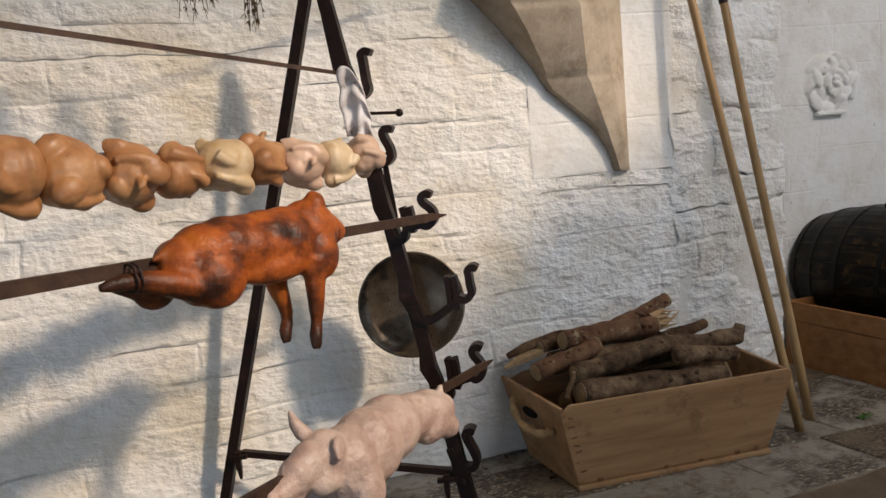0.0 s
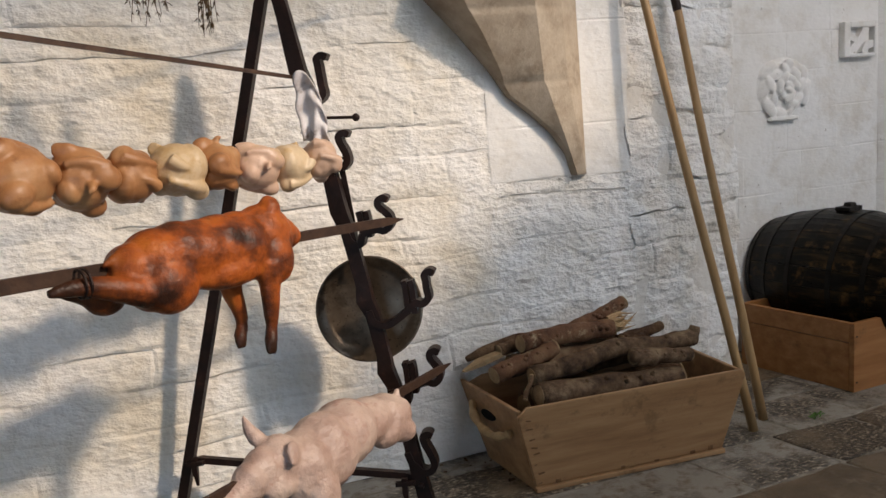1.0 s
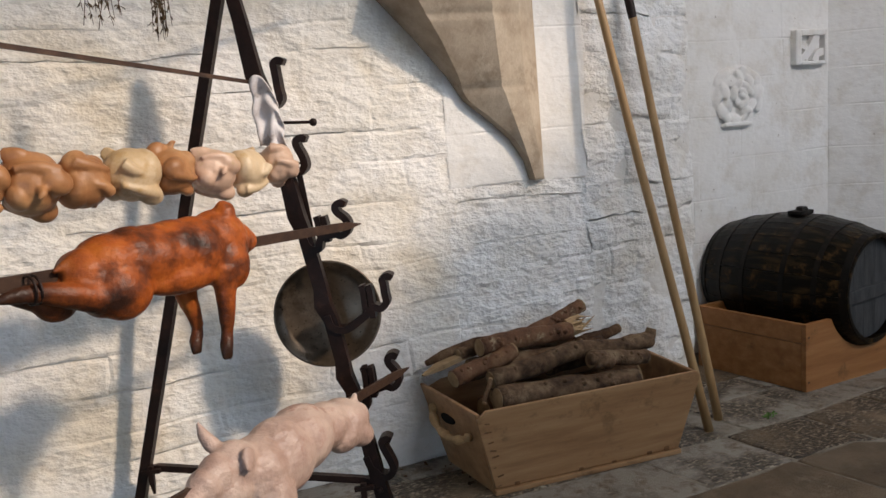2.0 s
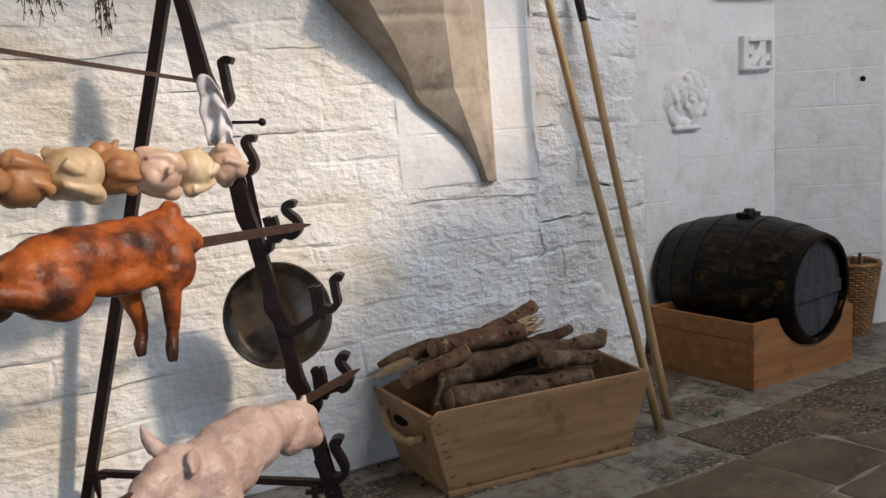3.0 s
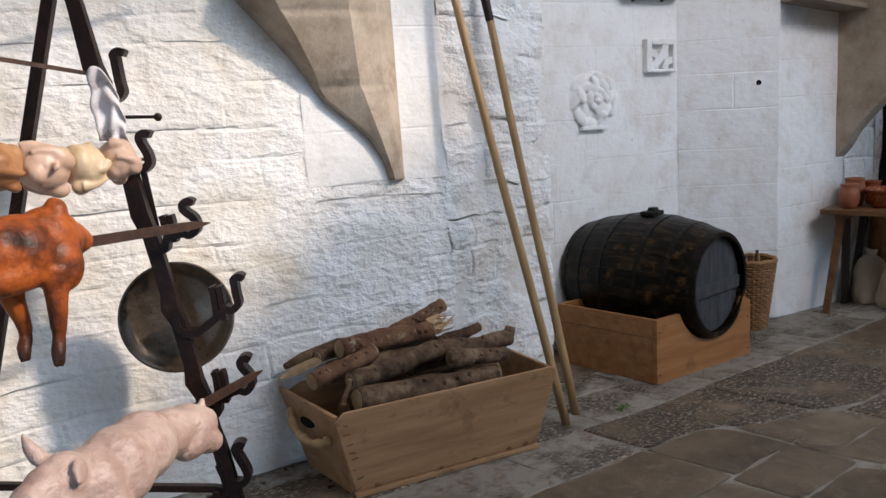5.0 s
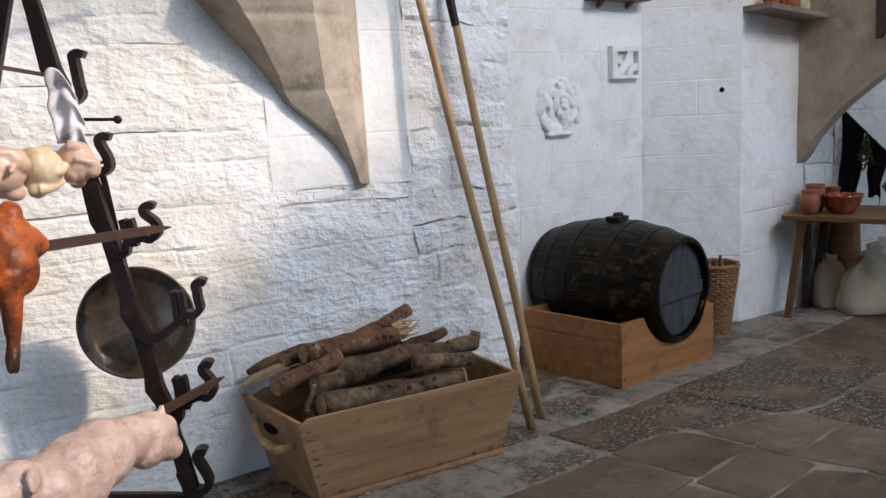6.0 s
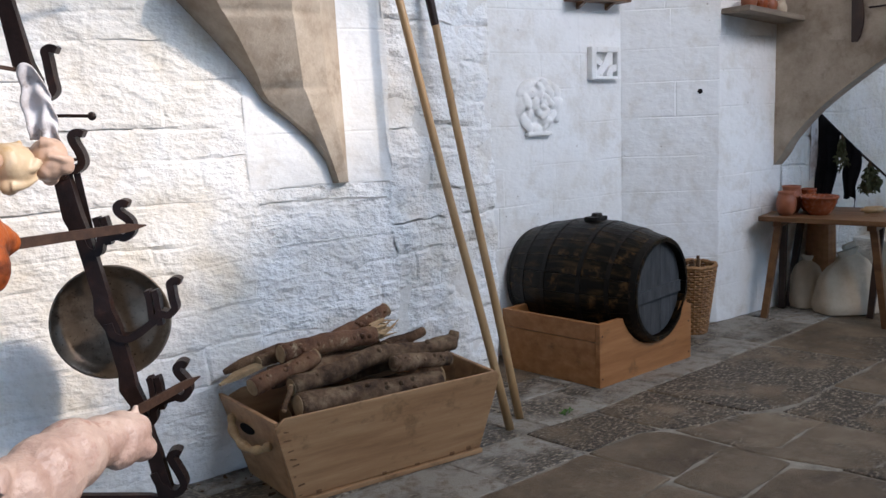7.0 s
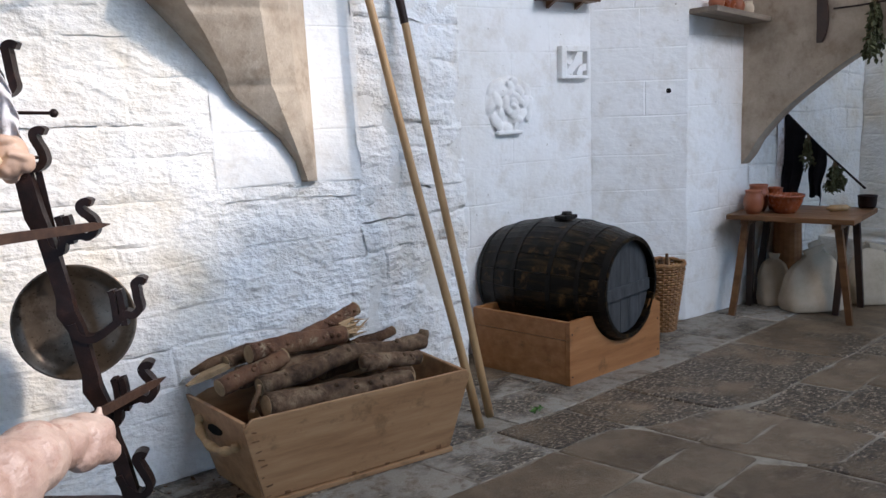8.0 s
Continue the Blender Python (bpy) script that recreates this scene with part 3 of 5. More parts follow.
limb(bm, [P(1.07, 0.02, 0.040), P(1.12, 0.022, 0.030), P(1.165, 0.024, 0.012)], [0.030, 0.018, 0.007])
limb(bm, [P(0.615, 0.030, 0.085), P(0.604, 0.020, 0.122), P(0.596, 0.024, 0.142)], [0.034, 0.034, 0.020])
roast = tagged(fuse(mesh_object("roast_pig_replica", bm, ROAST, True), 0.0065, 8), "glossy orange-brown roasted pig replica on an iron spit", "food replica")
bm = bmesh.new()
for k in (0.0, 0.014):
    ring = [P(1.215 + k, 0.026 + 0.040 * math.cos(a), -0.022 + 0.038 * math.sin(a)) for a in [2 * math.pi * i / 16 for i in range(17)]]
    sweep(bm, ring, 0.004, 6)
tagged(mesh_object("wire_tie", bm, IRON), "dark wire tie round the trotters and spit", "wire")

# pale pig replica
P = lambda s, f=0.0, u=0.0: along(S3, U3, s, f, u)
H3 = heading(U3)
bm = bmesh.new()
for s, f, u, ra, rb, rc, tilt in ((0.47, 0, -0.020, 0.085, 0.075, 0.050, 12), (0.55, 0, -0.028, 0.105, 0.085, 0.076, 10), (0.66, 0, -0.022, 0.120, 0.105, 0.105, 8), (0.76, 0, -0.040, 0.120, 0.110, 0.120, 0), (0.86, 0, -0.055, 0.105, 0.105, 0.118, 0), (0.455, 0.035, -0.060, 0.105, 0.056, 0.066, 22), (0.46, -0.04, -0.060, 0.09, 0.045, 0.060, 20), (0.95, 0.0, 0.006, 0.078, 0.070, 0.078, -15), (1.01, 0.0, 0.010, 0.060, 0.056, 0.062, 0), (1.06, 0.0, -0.004, 0.056, 0.050, 0.054, 18), (1.105, 0.0, -0.020, 0.050, 0.038, 0.040, 18), (1.14, 0.0, -0.028, 0.034, 0.032, 0.033, 0), (0.98, 0.034, -0.045, 0.064, 0.034, 0.044, 0), (1.00, -0.034, -0.045, 0.06, 0.032, 0.042, 0), (1.08, 0.0, -0.062, 0.055, 0.026, 0.020, 14), (0.86, 0.075, -0.120, 0.060, 0.048, 0.080, 0)):
    blob(bm, *P(s, f, u), ra, rb, rc, (0, tilt, H3))
lathe(bm, [(0.0, 0.012), (0.026, 0.012), (0.031, 0.004), (0.027, -0.02)], 16, Matrix.Translation(P(1.168, 0, -0.032)) @ U3.to_track_quat("Z", "Y").to_matrix().to_4x4())
limb(bm, [P(0.44, 0.042, -0.075), P(0.40, 0.046, -0.105), P(0.385, 0.044, -0.125)], [0.052, 0.046, 0.034])
limb(bm, [P(0.86, 0.075, -0.13), P(0.87, 0.080, -0.19), P(0.865, 0.080, -0.26)], [0.050, 0.034, 0.022])
limb(bm, [P(0.92, -0.06, -0.12), P(0.95, -0.06, -0.18), P(0.95, -0.06, -0.25)], [0.045, 0.032, 0.022])
limb(bm, [P(0.97, -0.048, 0.070), P(0.985, -0.062, 0.105), P(0.995, -0.072, 0.148)], [0.026, 0.019, 0.005])
blob(bm, *P(0.955, 0.068, 0.050), 0.030, 0.012, 0.030, (20, -35, H3))
blob(bm, *P(0.972, 0.080, 0.034), 0.020, 0.010, 0.022, (30, -35, H3))
limb(bm, [P(0.41, 0.0, -0.02), P(0.385, 0.012, 0.0), P(0.375, 0.016, 0.03)], [0.024, 0.016, 0.008])
tagged(fuse(mesh_object("raw_pig_replica", bm, RAW, True), 0.0062, 6), "pale pink unroasted pig replica on an iron spit", "food replica")

# the row of fowls
rnd = random.Random(5)
FOWLS = ((0.130, 0.058, 0.076, 0.0, 2), (0.258, 0.072, 0.078, -0.018, 0), (0.400, 0.084, 0.080, -0.018, 2), (0.550, 0.074, 0.078, -0.012, 1), (0.690, 0.090, 0.087, -0.016, 0), (0.845, 0.080, 0.085, -0.028, 1), (0.995, 0.086, 0.096, -0.028, 1), (1.160, 0.098, 0.097, -0.024, 1), (1.320, 0.090, 0.106, -0.012, 1), (1.480, 0.10, 0.100, -0.014, 0))
for i, (s, ra, rr, u, tan) in enumerate(FOWLS):
    roll = math.radians((20, -35, 60, 150, -20, 200, 45, 110, -50, 10)[i])
    P = lambda ds, f=0.0, v=0.0: along(S1, U1, s + ds, f * math.cos(roll) - v * math.sin(roll), u + f * math.sin(roll) + v * math.cos(roll))
    H1 = heading(U1)
    flip = 1 if i % 2 else -1
    w = lambda: rnd.uniform(0.85, 1.15)
    bm = bmesh.new()
    blob(bm, *P(0, 0, 0), ra * 1.0, rr * 0.95, rr * 0.95, (0, 10 * flip, H1))
    blob(bm, *P(flip * ra * 0.42, 0.0, rr * 0.16 * w()), ra * 0.58, rr * 0.86, rr * 0.80, (0, 0, H1))
    for sd in (-1, 1):
        # thigh folded up along the body, then the wing laid over the back
        blob(bm, *P(flip * ra * 0.40 * w(), sd * rr * 0.62, -rr * 0.52 * w()), ra * 0.52, rr * 0.36, rr * 0.40, (0, 28 * flip * w(), H1))
        limb(bm, [P(flip * ra * 0.55, sd * rr * 0.80, -rr * 0.42), P(flip * ra * 0.05, sd * rr * 0.88, -rr * 0.28 * w()), P(-flip * ra * 0.48, sd * rr * 0.82, -rr * 0.14), P(-flip * ra * 0.70, sd * rr * 0.70, -rr * 0.12)], [rr * 0.27, rr * 0.22, rr * 0.13, rr * 0.12])
        limb(bm, [P(-flip * ra * 0.62, sd * rr * 0.52, rr * 0.62), P(-flip * ra * 0.30, sd * rr * 0.76, rr * 0.44 * w()), P(flip * ra * 0.10, sd * rr * 0.78, rr * 0.34)], [rr * 0.26, rr * 0.20, rr * 0.08])
    blob(bm, *P(-flip * ra * 0.62, 0.0, -rr * 0.52), ra * 0.34, rr * 0.44, rr * 0.42, (0, 20, H1))
    if i in (2, 3, 6):
        limb(bm, [P(-flip * ra * 0.1, rr * 0.55, -rr * 0.80), P(-flip * ra * 0.2, rr * 0.60, -rr * 1.02), P(-flip * ra * 0.35, rr * 0.5, -rr * 1.10)], [rr * 0.16, rr * 0.12, rr * 0.05])
    label = ("pale trussed fowl replica threaded on a spit", "browned trussed fowl replica threaded on a spit", "pinkish trussed fowl replica threaded on a spit")[tan]
    tagged(fuse(mesh_object("fowl_replica", bm, (FOWL_PALE, FOWL_TAN, FOWL_PINK)[tan], True), 0.0052, 3), label, "food replica", "fowls on the spit")

# long-handled pan that hangs behind the rack
pan_at = rk(0.838, 0.872, -0.13)
face = (Vector((-2.6, -3.3, 1.2)) - pan_at).normalized()
pan = thing("frying_pan", 0, 0, 0, label="round tarnished metal pan hanging by a long handle", category="pan")
pan.matrix_world = Matrix.Translation(pan_at) @ face.to_track_quat("Z", "Y").to_matrix().to_4x4()
bm = bmesh.new()
lathe(bm, [(0.0, -0.030), (0.158, -0.030), (0.178, -0.018), (0.202, 0.006), (0.209, 0.008), (0.211, 0.003), (0.204, -0.002), (0.181, -0.026), (0.160, -0.036), (0.0, -0.036)], 48)
part("dish", bm, PANMETAL, pan, smooth=True)
top_end = pan.matrix_world.inverted() @ rk(0.808, 1.440, -0.02)
bm = bmesh.new()
sweep(bm, [top_end * 0.30 + Vector((0, 0, -0.012)), top_end * 0.6, top_end], [1.0, 0.9, 0.85], flat=(0.010, 0.026), up=(1, 0, 0))
pan_handle = part("handle", bm, IRON, pan)
bm = bmesh.new()
lathe(bm, [(0.006, -0.004), (0.014, -0.004), (0.014, 0.004), (0.006, 0.004), (0.006, -0.004)], 14, Matrix.Translation(top_end * 1.01))
part("hanging_eye", bm, IRON, pan_handle)

# rag over the top hook
bm = bmesh.new()
NU, NV = 14, 26
grid = []
for j in range(NV + 1):
    v = j / NV
    row = []
    for i in range(NU + 1):
        k = i / NU
        a = 0.676 + 0.112 * k + 0.016 * v + 0.008 * math.sin(9 * v + 5 * k) * v - 0.020 * (1 - v) * k
        z = 1.800 - 0.050 * (k - 0.3) ** 2 * 4 - v * (0.235 + 0.02 * math.sin(5 * k))
        off = 0.046 + 0.010 * math.sin(11 * k + 2.5 * v) * (0.3 + v) + 0.008 * math.sin(17 * v + 3 * k)
        row.append(bm.verts.new(rk(a, z, off)))
    grid.append(row)
for r0, r1 in zip(grid, grid[1:]):
    for i in range(NU):
        bm.faces.new((r0[i], r0[i + 1], r1[i + 1], r1[i]))
rag = tagged(mesh_object("cleaning_rag", bm, LINEN, True), "soiled white linen rag draped over an iron hook", "cloth")
so = rag.modifiers.new("thick", "SOLIDIFY")
so.thickness = 0.004

# ---- the log crate ----
crate = thing("wooden_crate", -0.765, -0.285, 0.0, -3.0, "worn pale pine crate filled with split logs", "crate")
HB, HT, DB, DT, CH = 0.435, 0.525, 0.205, 0.262, 0.395


def board(loop, thick_way, parent, name, material, label="", bevel=0.006):
    bm = bmesh.new()
    prism(bm, loop, thick_way)
    bmesh.ops.bevel(bm, geom=list(bm.edges), offset=bevel, segments=2, affect="EDGES", profile=0.6)
    return part(name, bm, material, parent, label)


front_loop = [(-HB - 0.025, -DB, 0.022), (HB + 0.02, -DB, 0.022), (HT + 0.018, -DT, CH - 0.025), (HT - 0.004, -DT - 0.001, CH), (-HT + 0.02, -DT - 0.001, CH + 0.004), (-HT - 0.022, -DT + 0.003, CH - 0.035)]
front_board = board(front_loop, (0, -0.020, 0.002), crate, "front_board", CRATE)
board([(-HB, DB, 0.0), (HB, DB, 0.0), (HT, DT, CH), (-HT, DT, CH)], (0, 0.020, 0), crate, "back_board", CRATE)
for sgn, nm in ((-1, "end_board"), (1, "end_board")):
    end = board([(sgn * HB, -DB, 0.0), (sgn * HB, DB, 0.0), (sgn * HT, DT, CH - 0.01), (sgn * HT, -DT, CH - 0.01)], (sgn * 0.020, 0, 0), crate, nm, CRATE)
    end_board = end if sgn < 0 else end_board
bm = bmesh.new()
box(bm, -HB - 0.03, HB + 0.025, -DB - 0.034, -DB + 0.02, 0.0, 0.022, 0.004)
part("base_strip", bm, CRATE, crate)
bm = bmesh.new()
box(bm, -HB, HB, -DB, DB, 0.012, 0.030)
part("bottom", bm, CRATE, crate)
bm = bmesh.new()
hx = -HT + 0.005
c = curve([(hx - 0.005, 0.17, 0.300), (hx - 0.030, 0.13, 0.268), (hx - 0.050, 0.02, 0.235), (hx - 0.045, -0.09, 0.228), (hx - 0.022, -0.15, 0.245), (hx + 0.0, -0.165, 0.262)], 6)
sweep(bm, c, [0.018 + 0.004 * math.sin(i) for i in range(len(c))], 10)
part("handle", bm, SPLIT, end_board, "pale bent-wood carrying handle", True)
# the board is uncut; a black disc paints the hole's dark inside
bm = bmesh.new()
lathe(bm, [(0.0, 0.004), (0.055, 0.003), (0.058, 0.0), (0.058, -0.004)], 20, Matrix.Translation((-HT + 0.002 - 0.004, 0.03, 0.278)) @ pose(0, 0, 0, 0, -77, 0) @ Matrix.Diagonal((0.35, 1.1, 1, 1)))
part("hand_hole", bm, BLACKHOLE, end_board, "black disc painting the shaded inside of the hand hole")
rn = random.Random(4)
for k in range(8):
    z = 0.045 + k * 0.043 + rn.uniform(-0.01, 0.01)
    f = z / CH
    bm = bmesh.new()
    x = -(HB + (HT - HB) * f) + rn.uniform(0.0, 0.012)
    y = -(DB + (DT - DB) * f) - 0.0215
    ln, th = rn.uniform(0.006, 0.034), rn.uniform(0.001, 0.0035)
    box(bm, x - 0.010, x - 0.010 + ln, y - 0.0008, y + 0.004, z - th, z + th, 0.0006, Matrix.Translation((x, y, z)) @ pose(0, 0, 0, 0, rn.uniform(-14, 14), 0) @ Matrix.Translation((-x, -y, -z)))
    part("nail_mark", bm, OLDWOOD, front_board, "dark rusted nail mark")
for x in (-0.36, -0.05, 0.12, 0.30, 0.39):
    bm = bmesh.new()
    box(bm, x - rn.uniform(0.006, 0.02), x + rn.uniform(0.006, 0.02), -DB - 0.0255, -DB - 0.018, 0.026, rn.uniform(0.034, 0.046), 0.002)
    part("nail_mark", bm, OLDWOOD, front_board, "dark rusted nail mark")

# one end splays out towards the wall
for ob in (*crate.children, *end_board.children):
    for v in ob.data.vertices:
        if v.co.x < -0.3 and ob.name.split(".")[0] in ("end_board", "back_board", "handle", "hand_hole", "bottom"):
            v.co.x -= 0.14 * (v.co.y + DT)

# logs: end, end, radius; bent a little
LOGS = (
    ((-1.18, -0.44, 0.404), (-0.46, -0.42, 0.350), 0.050, -0.006, "thick bark-covered log with a pale sawn end"),
    ((-1.17, -0.36, 0.462), (-0.29, -0.29, 0.475), 0.041, -0.042, "long bent branch with pale mottled sawn end"),
    ((-1.15, -0.22, 0.572), (-0.66, -0.18, 0.560), 0.043, -0.008, "brown log with peeling bark and splintered end"),
    ((-1.32, -0.30, 0.478), (-1.00, -0.25, 0.540), 0.040, 0.004, "short log with a sawn end"),
    ((-0.86, -0.14, 0.560), (-0.545, -0.10, 0.650), 0.037, 0.004, "sawn log standing proud of the heap"),
    ((-0.69, -0.405, 0.476), (-0.38, -0.38, 0.432), 0.037, -0.006, "forked stub of a grey branch"),
    ((-1.22, -0.13, 0.530), (-0.95, -0.09, 0.545), 0.028, 0.0, "short bark-covered log on the heap"),
    ((-0.80, -0.20, 0.420), (-0.28, -0.16, 0.430), 0.048, 0.008, "rough bark-covered log in the crate"),
    ((-1.10, -0.24, 0.320), (-0.35, -0.25, 0.310), 0.058, 0.0, "rough bark-covered log in the crate"),
    ((-1.15, -0.36, 0.230), (-0.40, -0.34, 0.230), 0.070, 0.0, "rough bark-covered log in the crate"),
    ((-1.12, -0.16, 0.240), (-0.40, -0.14, 0.240), 0.075, 0.0, "rough bark-covered log in the crate"),
    ((-1.05, -0.28, 0.120), (-0.45, -0.26, 0.120), 0.085, 0.0, "rough bark-covered log in the crate"),
    ((-1.24, -0.43, 0.395), (-1.18, -0.38, 0.475), 0.012, 0.0, "slim broken stick among the logs"),
    ((-1.16, -0.11, 0.440), (-0.60, -0.09, 0.470), 0.050, 0.010, "rough bark-covered log in the crate"),
    ((-1.06, -0.22, 0.462), (-0.50, -0.19, 0.468), 0.046, 0.004, "rough bark-covered log in the crate"),
    ((-0.62, -0.20, 0.500), (-0.36, -0.13, 0.510), 0.026, 0.004, "thin bark-covered branch on the heap"),
)
for i, (a, b, r, bend, label) in enumerate(LOGS):
    a, b = Vector(a), Vector(b)
    mid = (a + b) / 2 + Vector((0, 0, -bend))
    q1, q3 = a.lerp(mid, 0.5) + Vector((0, 0.006, bend * 0.3)), mid.lerp(b, 0.5) + Vector((0, -0.006, bend * 0.2))
    pts = curve([a, q1, mid, q3, b], 4)
    log = thing("log", 0, 0, 0, label=label, category="log", group="logs in the crate")
    bm = bmesh.new()
    sweep(bm, pts, [r * (1.04 - 0.10 * k / len(pts) + 0.05 * math.sin(k * 1.7 + i)) for k in range(len(pts))], 16, rough=0.10, seed=i * 3.1)
    if i == 1:
        limb(bm, [b - Vector((0.05, 0, 0.0)), b + Vector((0.0, 0, 0.02)), b + Vector((0.015, 0, 0.055))], [0.036, 0.032, 0.024])
    if i == 5:
        limb(bm, [a + Vector((0.10, 0, -0.02)), a + Vector((0.03, -0.01, 0.0)), a + Vector((-0.015, -0.015, 0.012))], [0.04, 0.03, 0.026])
    if i < 6:
        # knots and stubs of cut twigs
        kn = random.Random(40 + i)
        for _ in range(7):
            q = pts[kn.randint(2, len(pts) - 3)]
            w = Vector((kn.uniform(-0.3, 0.3), -kn.uniform(0.2, 1.0), kn.uniform(0.1, 1.0))).normalized()
            sweep(bm, [q + w * r * 0.7, q + w * r * 1.08, q + w * r * kn.uniform(1.12, 1.4)], [r * 0.34, r * 0.22, r * 0.14], 7, rough=0.15, seed=i)
    part("bark", bm, BARK_GREY if i in (1, 5, 0) else BARK_PEELED if i in (2, 3, 4) else BARK, log, smooth=True)
    for end, way in ((a, (a - pts[1]).normalized()), (b, (b - pts[-2]).normalized())):
        bm = bmesh.new()
        lathe(bm, [(0.0, 0.004), (r * 0.55, 0.004), (r * 0.9, 0.002), (r * 0.93, -0.006), (r * 0.5, -0.008)], 16, Matrix.Translation(end + way * 0.001) @ way.to_track_quat("Z", "Y").to_matrix().to_4x4())
        part("cut_end", bm, CUT, log, "pale sawn end")
# splintered end and split plank
bm = bmesh.new()
rs = random.Random(3)
for k in range(16):
    o = Vector((-0.67, -0.17, 0.575)) + Vector((0, rs.uniform(-0.03, 0.03), rs.uniform(-0.03, 0.03)))
    sweep(bm, [o, o + Vector((rs.uniform(0.04, 0.07), rs.uniform(-0.015, 0.015), rs.uniform(-0.01, 0.02))), o + Vector((rs.uniform(0.08, 0.15), rs.uniform(-0.02, 0.02), rs.uniform(-0.005, 0.05)))], [0.011, 0.008, 0.001], 5)
tagged(mesh_object("wood_splinters", bm, SPLIT), "pale splintered wood at a broken log end", "splinter")
bm = bmesh.new()
sweep(bm, [(-1.42, -0.19, 0.484), (-1.33, -0.16, 0.500), (-1.14, -0.11, 0.525)], [0.3, 1.0, 0.9], flat=(0.050, 0.024))
tagged(mesh_object("split_plank", bm, CUT), "pale split firewood plank poking out of the crate", "firewood")
bm = bmesh.new()
sweep(bm, [(-1.37, -0.11, 0.510), (-1.28, -0.10, 0.530), (-1.10, -0.07, 0.555)], [0.014, 0.022, 0.022], 12, rough=0.12)
tagged(mesh_object("bark_strip", bm, BARK, True), "dark bark-covered firewood in the crate", "firewood")

# ---- poles on the wall ----
for base, top, ferrule, label in (((-0.040, -0.405, 0.0), (-0.475, -0.035, 2.62), False, "long smooth ash pole leaning on the wall"), ((0.095, -0.315, 0.0), (-0.235, 0.02, 2.62), True, "long ash pole with dark metal ferrule leaning on the wall")):
    base, top = Vector(base), Vector(top)
    pole = thing("leaning_pole", 0, 0, 0, label=label, category="pole", group="poles leaning on the wall")
    bm = bmesh.new()
    pts = [base.lerp(top, k / 10) + Vector((0.004 * math.sin(k * 0.9), 0, 0)) for k in range(11)]
    sweep(bm, pts, [0.0225 - 0.0004 * k for k in range(11)], 16)
    shaft = part("shaft", bm, POLE, pole, smooth=True)
    if ferrule:
        bm = bmesh.new()
        sweep(bm, [base.lerp(top, k) for k in (0.765, 0.80, 0.93, 0.97)], [0.0205, 0.0225, 0.0235, 0.022], 16)
        part("ferrule", bm, IRON, shaft, "dark metal ferrule")

# ---- barrel and stand ----
stand = thing("barrel_stand", 1.158, -0.228, 0.0, 4.5, "varnished orange pine cradle box under a barrel", "barrel stand")
W, SH, SD = 0.428, 0.372, 0.68
bm = bmesh.new()
cx, cz, cr = 0.065, 0.490, 0.318
a0 = math.asin((SH - cz) / cr)
arc = [(cx + cr * math.cos(a), cz + cr * math.sin(a)) for a in [math.pi - a0 + (math.pi + 2 * a0) * k / 20 for k in range(21)]]
loop = [(-W, 0.0)] + [(-W, SH)] + arc + [(W, SH - 0.03), (W, 0.0)]
prism(bm, [(x, 0.0, z) for x, z in loop], (0, 0.028, 0))
part("front_board", bm, PINE, stand, "pine front board with a curved cutout")
for sgn in (-1, 1):
    for z0, z1 in ((0.0, 0.262), (0.266, SH)):
        bm = bmesh.new()
        x = -W if sgn < 0 else W - 0.025
        box(bm, x, x + 0.025, 0.030, SD, z0, z1, 0.003)
        part("side_board", bm, PINE, stand)
bm = bmesh.new()
prism(bm, [(x, SD, z) for x, z in loop], (0, 0.028, 0))
part("rear_board", bm, PINE, stand)
for x, z in ((-W + 0.02, 0.05), (-W + 0.02, 0.30), (W - 0.02, 0.04), (W - 0.025, 0.24)):
    bm = bmesh.new()
    lathe(bm, [(0.0, 0.002), (0.005, 0.0015), (0.006, -0.002)], 8, pose(x, -0.001, z, 90, 0, 0))
    part("nail", bm, DARKLEG, stand)

for ob in stand.children:
    ob.data.transform(Matrix(((1, -0.12, 0, 0), (0, 1, 0, 0), (0, 0, 1, 0), (0, 0, 0, 1))))

barrel = thing("barrel", 1.165, 0.215, 0.494, 12.0, "blackened oak barrel lying on its side with iron hoops", "barrel")
BL, RH, RB = 0.95, 0.304, 0.392


def girth(y):
    return RB - (RB - RH) * (abs(y) / (BL / 2)) ** 2


NS = 22
for k in range(NS):
    bm = bmesh.new()
    a_0, a_1 = 2 * math.pi * (k + 0.010) / NS, 2 * math.pi * (k + 0.990) / NS
    rings = []
    for j in range(11):
        y = -BL / 2 + BL * j / 10
        ring = []
        for rad in (girth(y), girth(y) - 0.022):
            for a in (a_0, (a_0 + a_1) / 2, a_1):
                ring.append(bm.verts.new((rad * math.cos(a), y, rad * math.sin(a))))
        rings.append([ring[0], ring[1], ring[2], ring[5], ring[4], ring[3]])
    for r0, r1 in zip(rings, rings[1:]):
        for j in range(6):
            bm.faces.new((r0[j], r0[(j + 1) % 6], r1[(j + 1) % 6], r1[j]))
    bm.faces.new(rings[0])
    bm.faces.new(rings[-1])
    part("stave", bm, OAK, barrel)
for y, wd in ((-0.452, 0.036), (-0.310, 0.028), (-0.130, 0.030), (0.130, 0.030), (0.310, 0.028), (0.452, 0.036)):
    bm = bmesh.new()
    y0, y1 = y - wd / 2, y + wd / 2
    lathe(bm, [(girth(y0) + 0.001, y0), (girth(y0) + 0.004, y0), (girth(y1) + 0.004, y1), (girth(y1) + 0.001, y1)], 48, pose(0, 0, 0, -90, 0, 0))
    part("hoop", bm, HOOP, barrel, smooth=False)
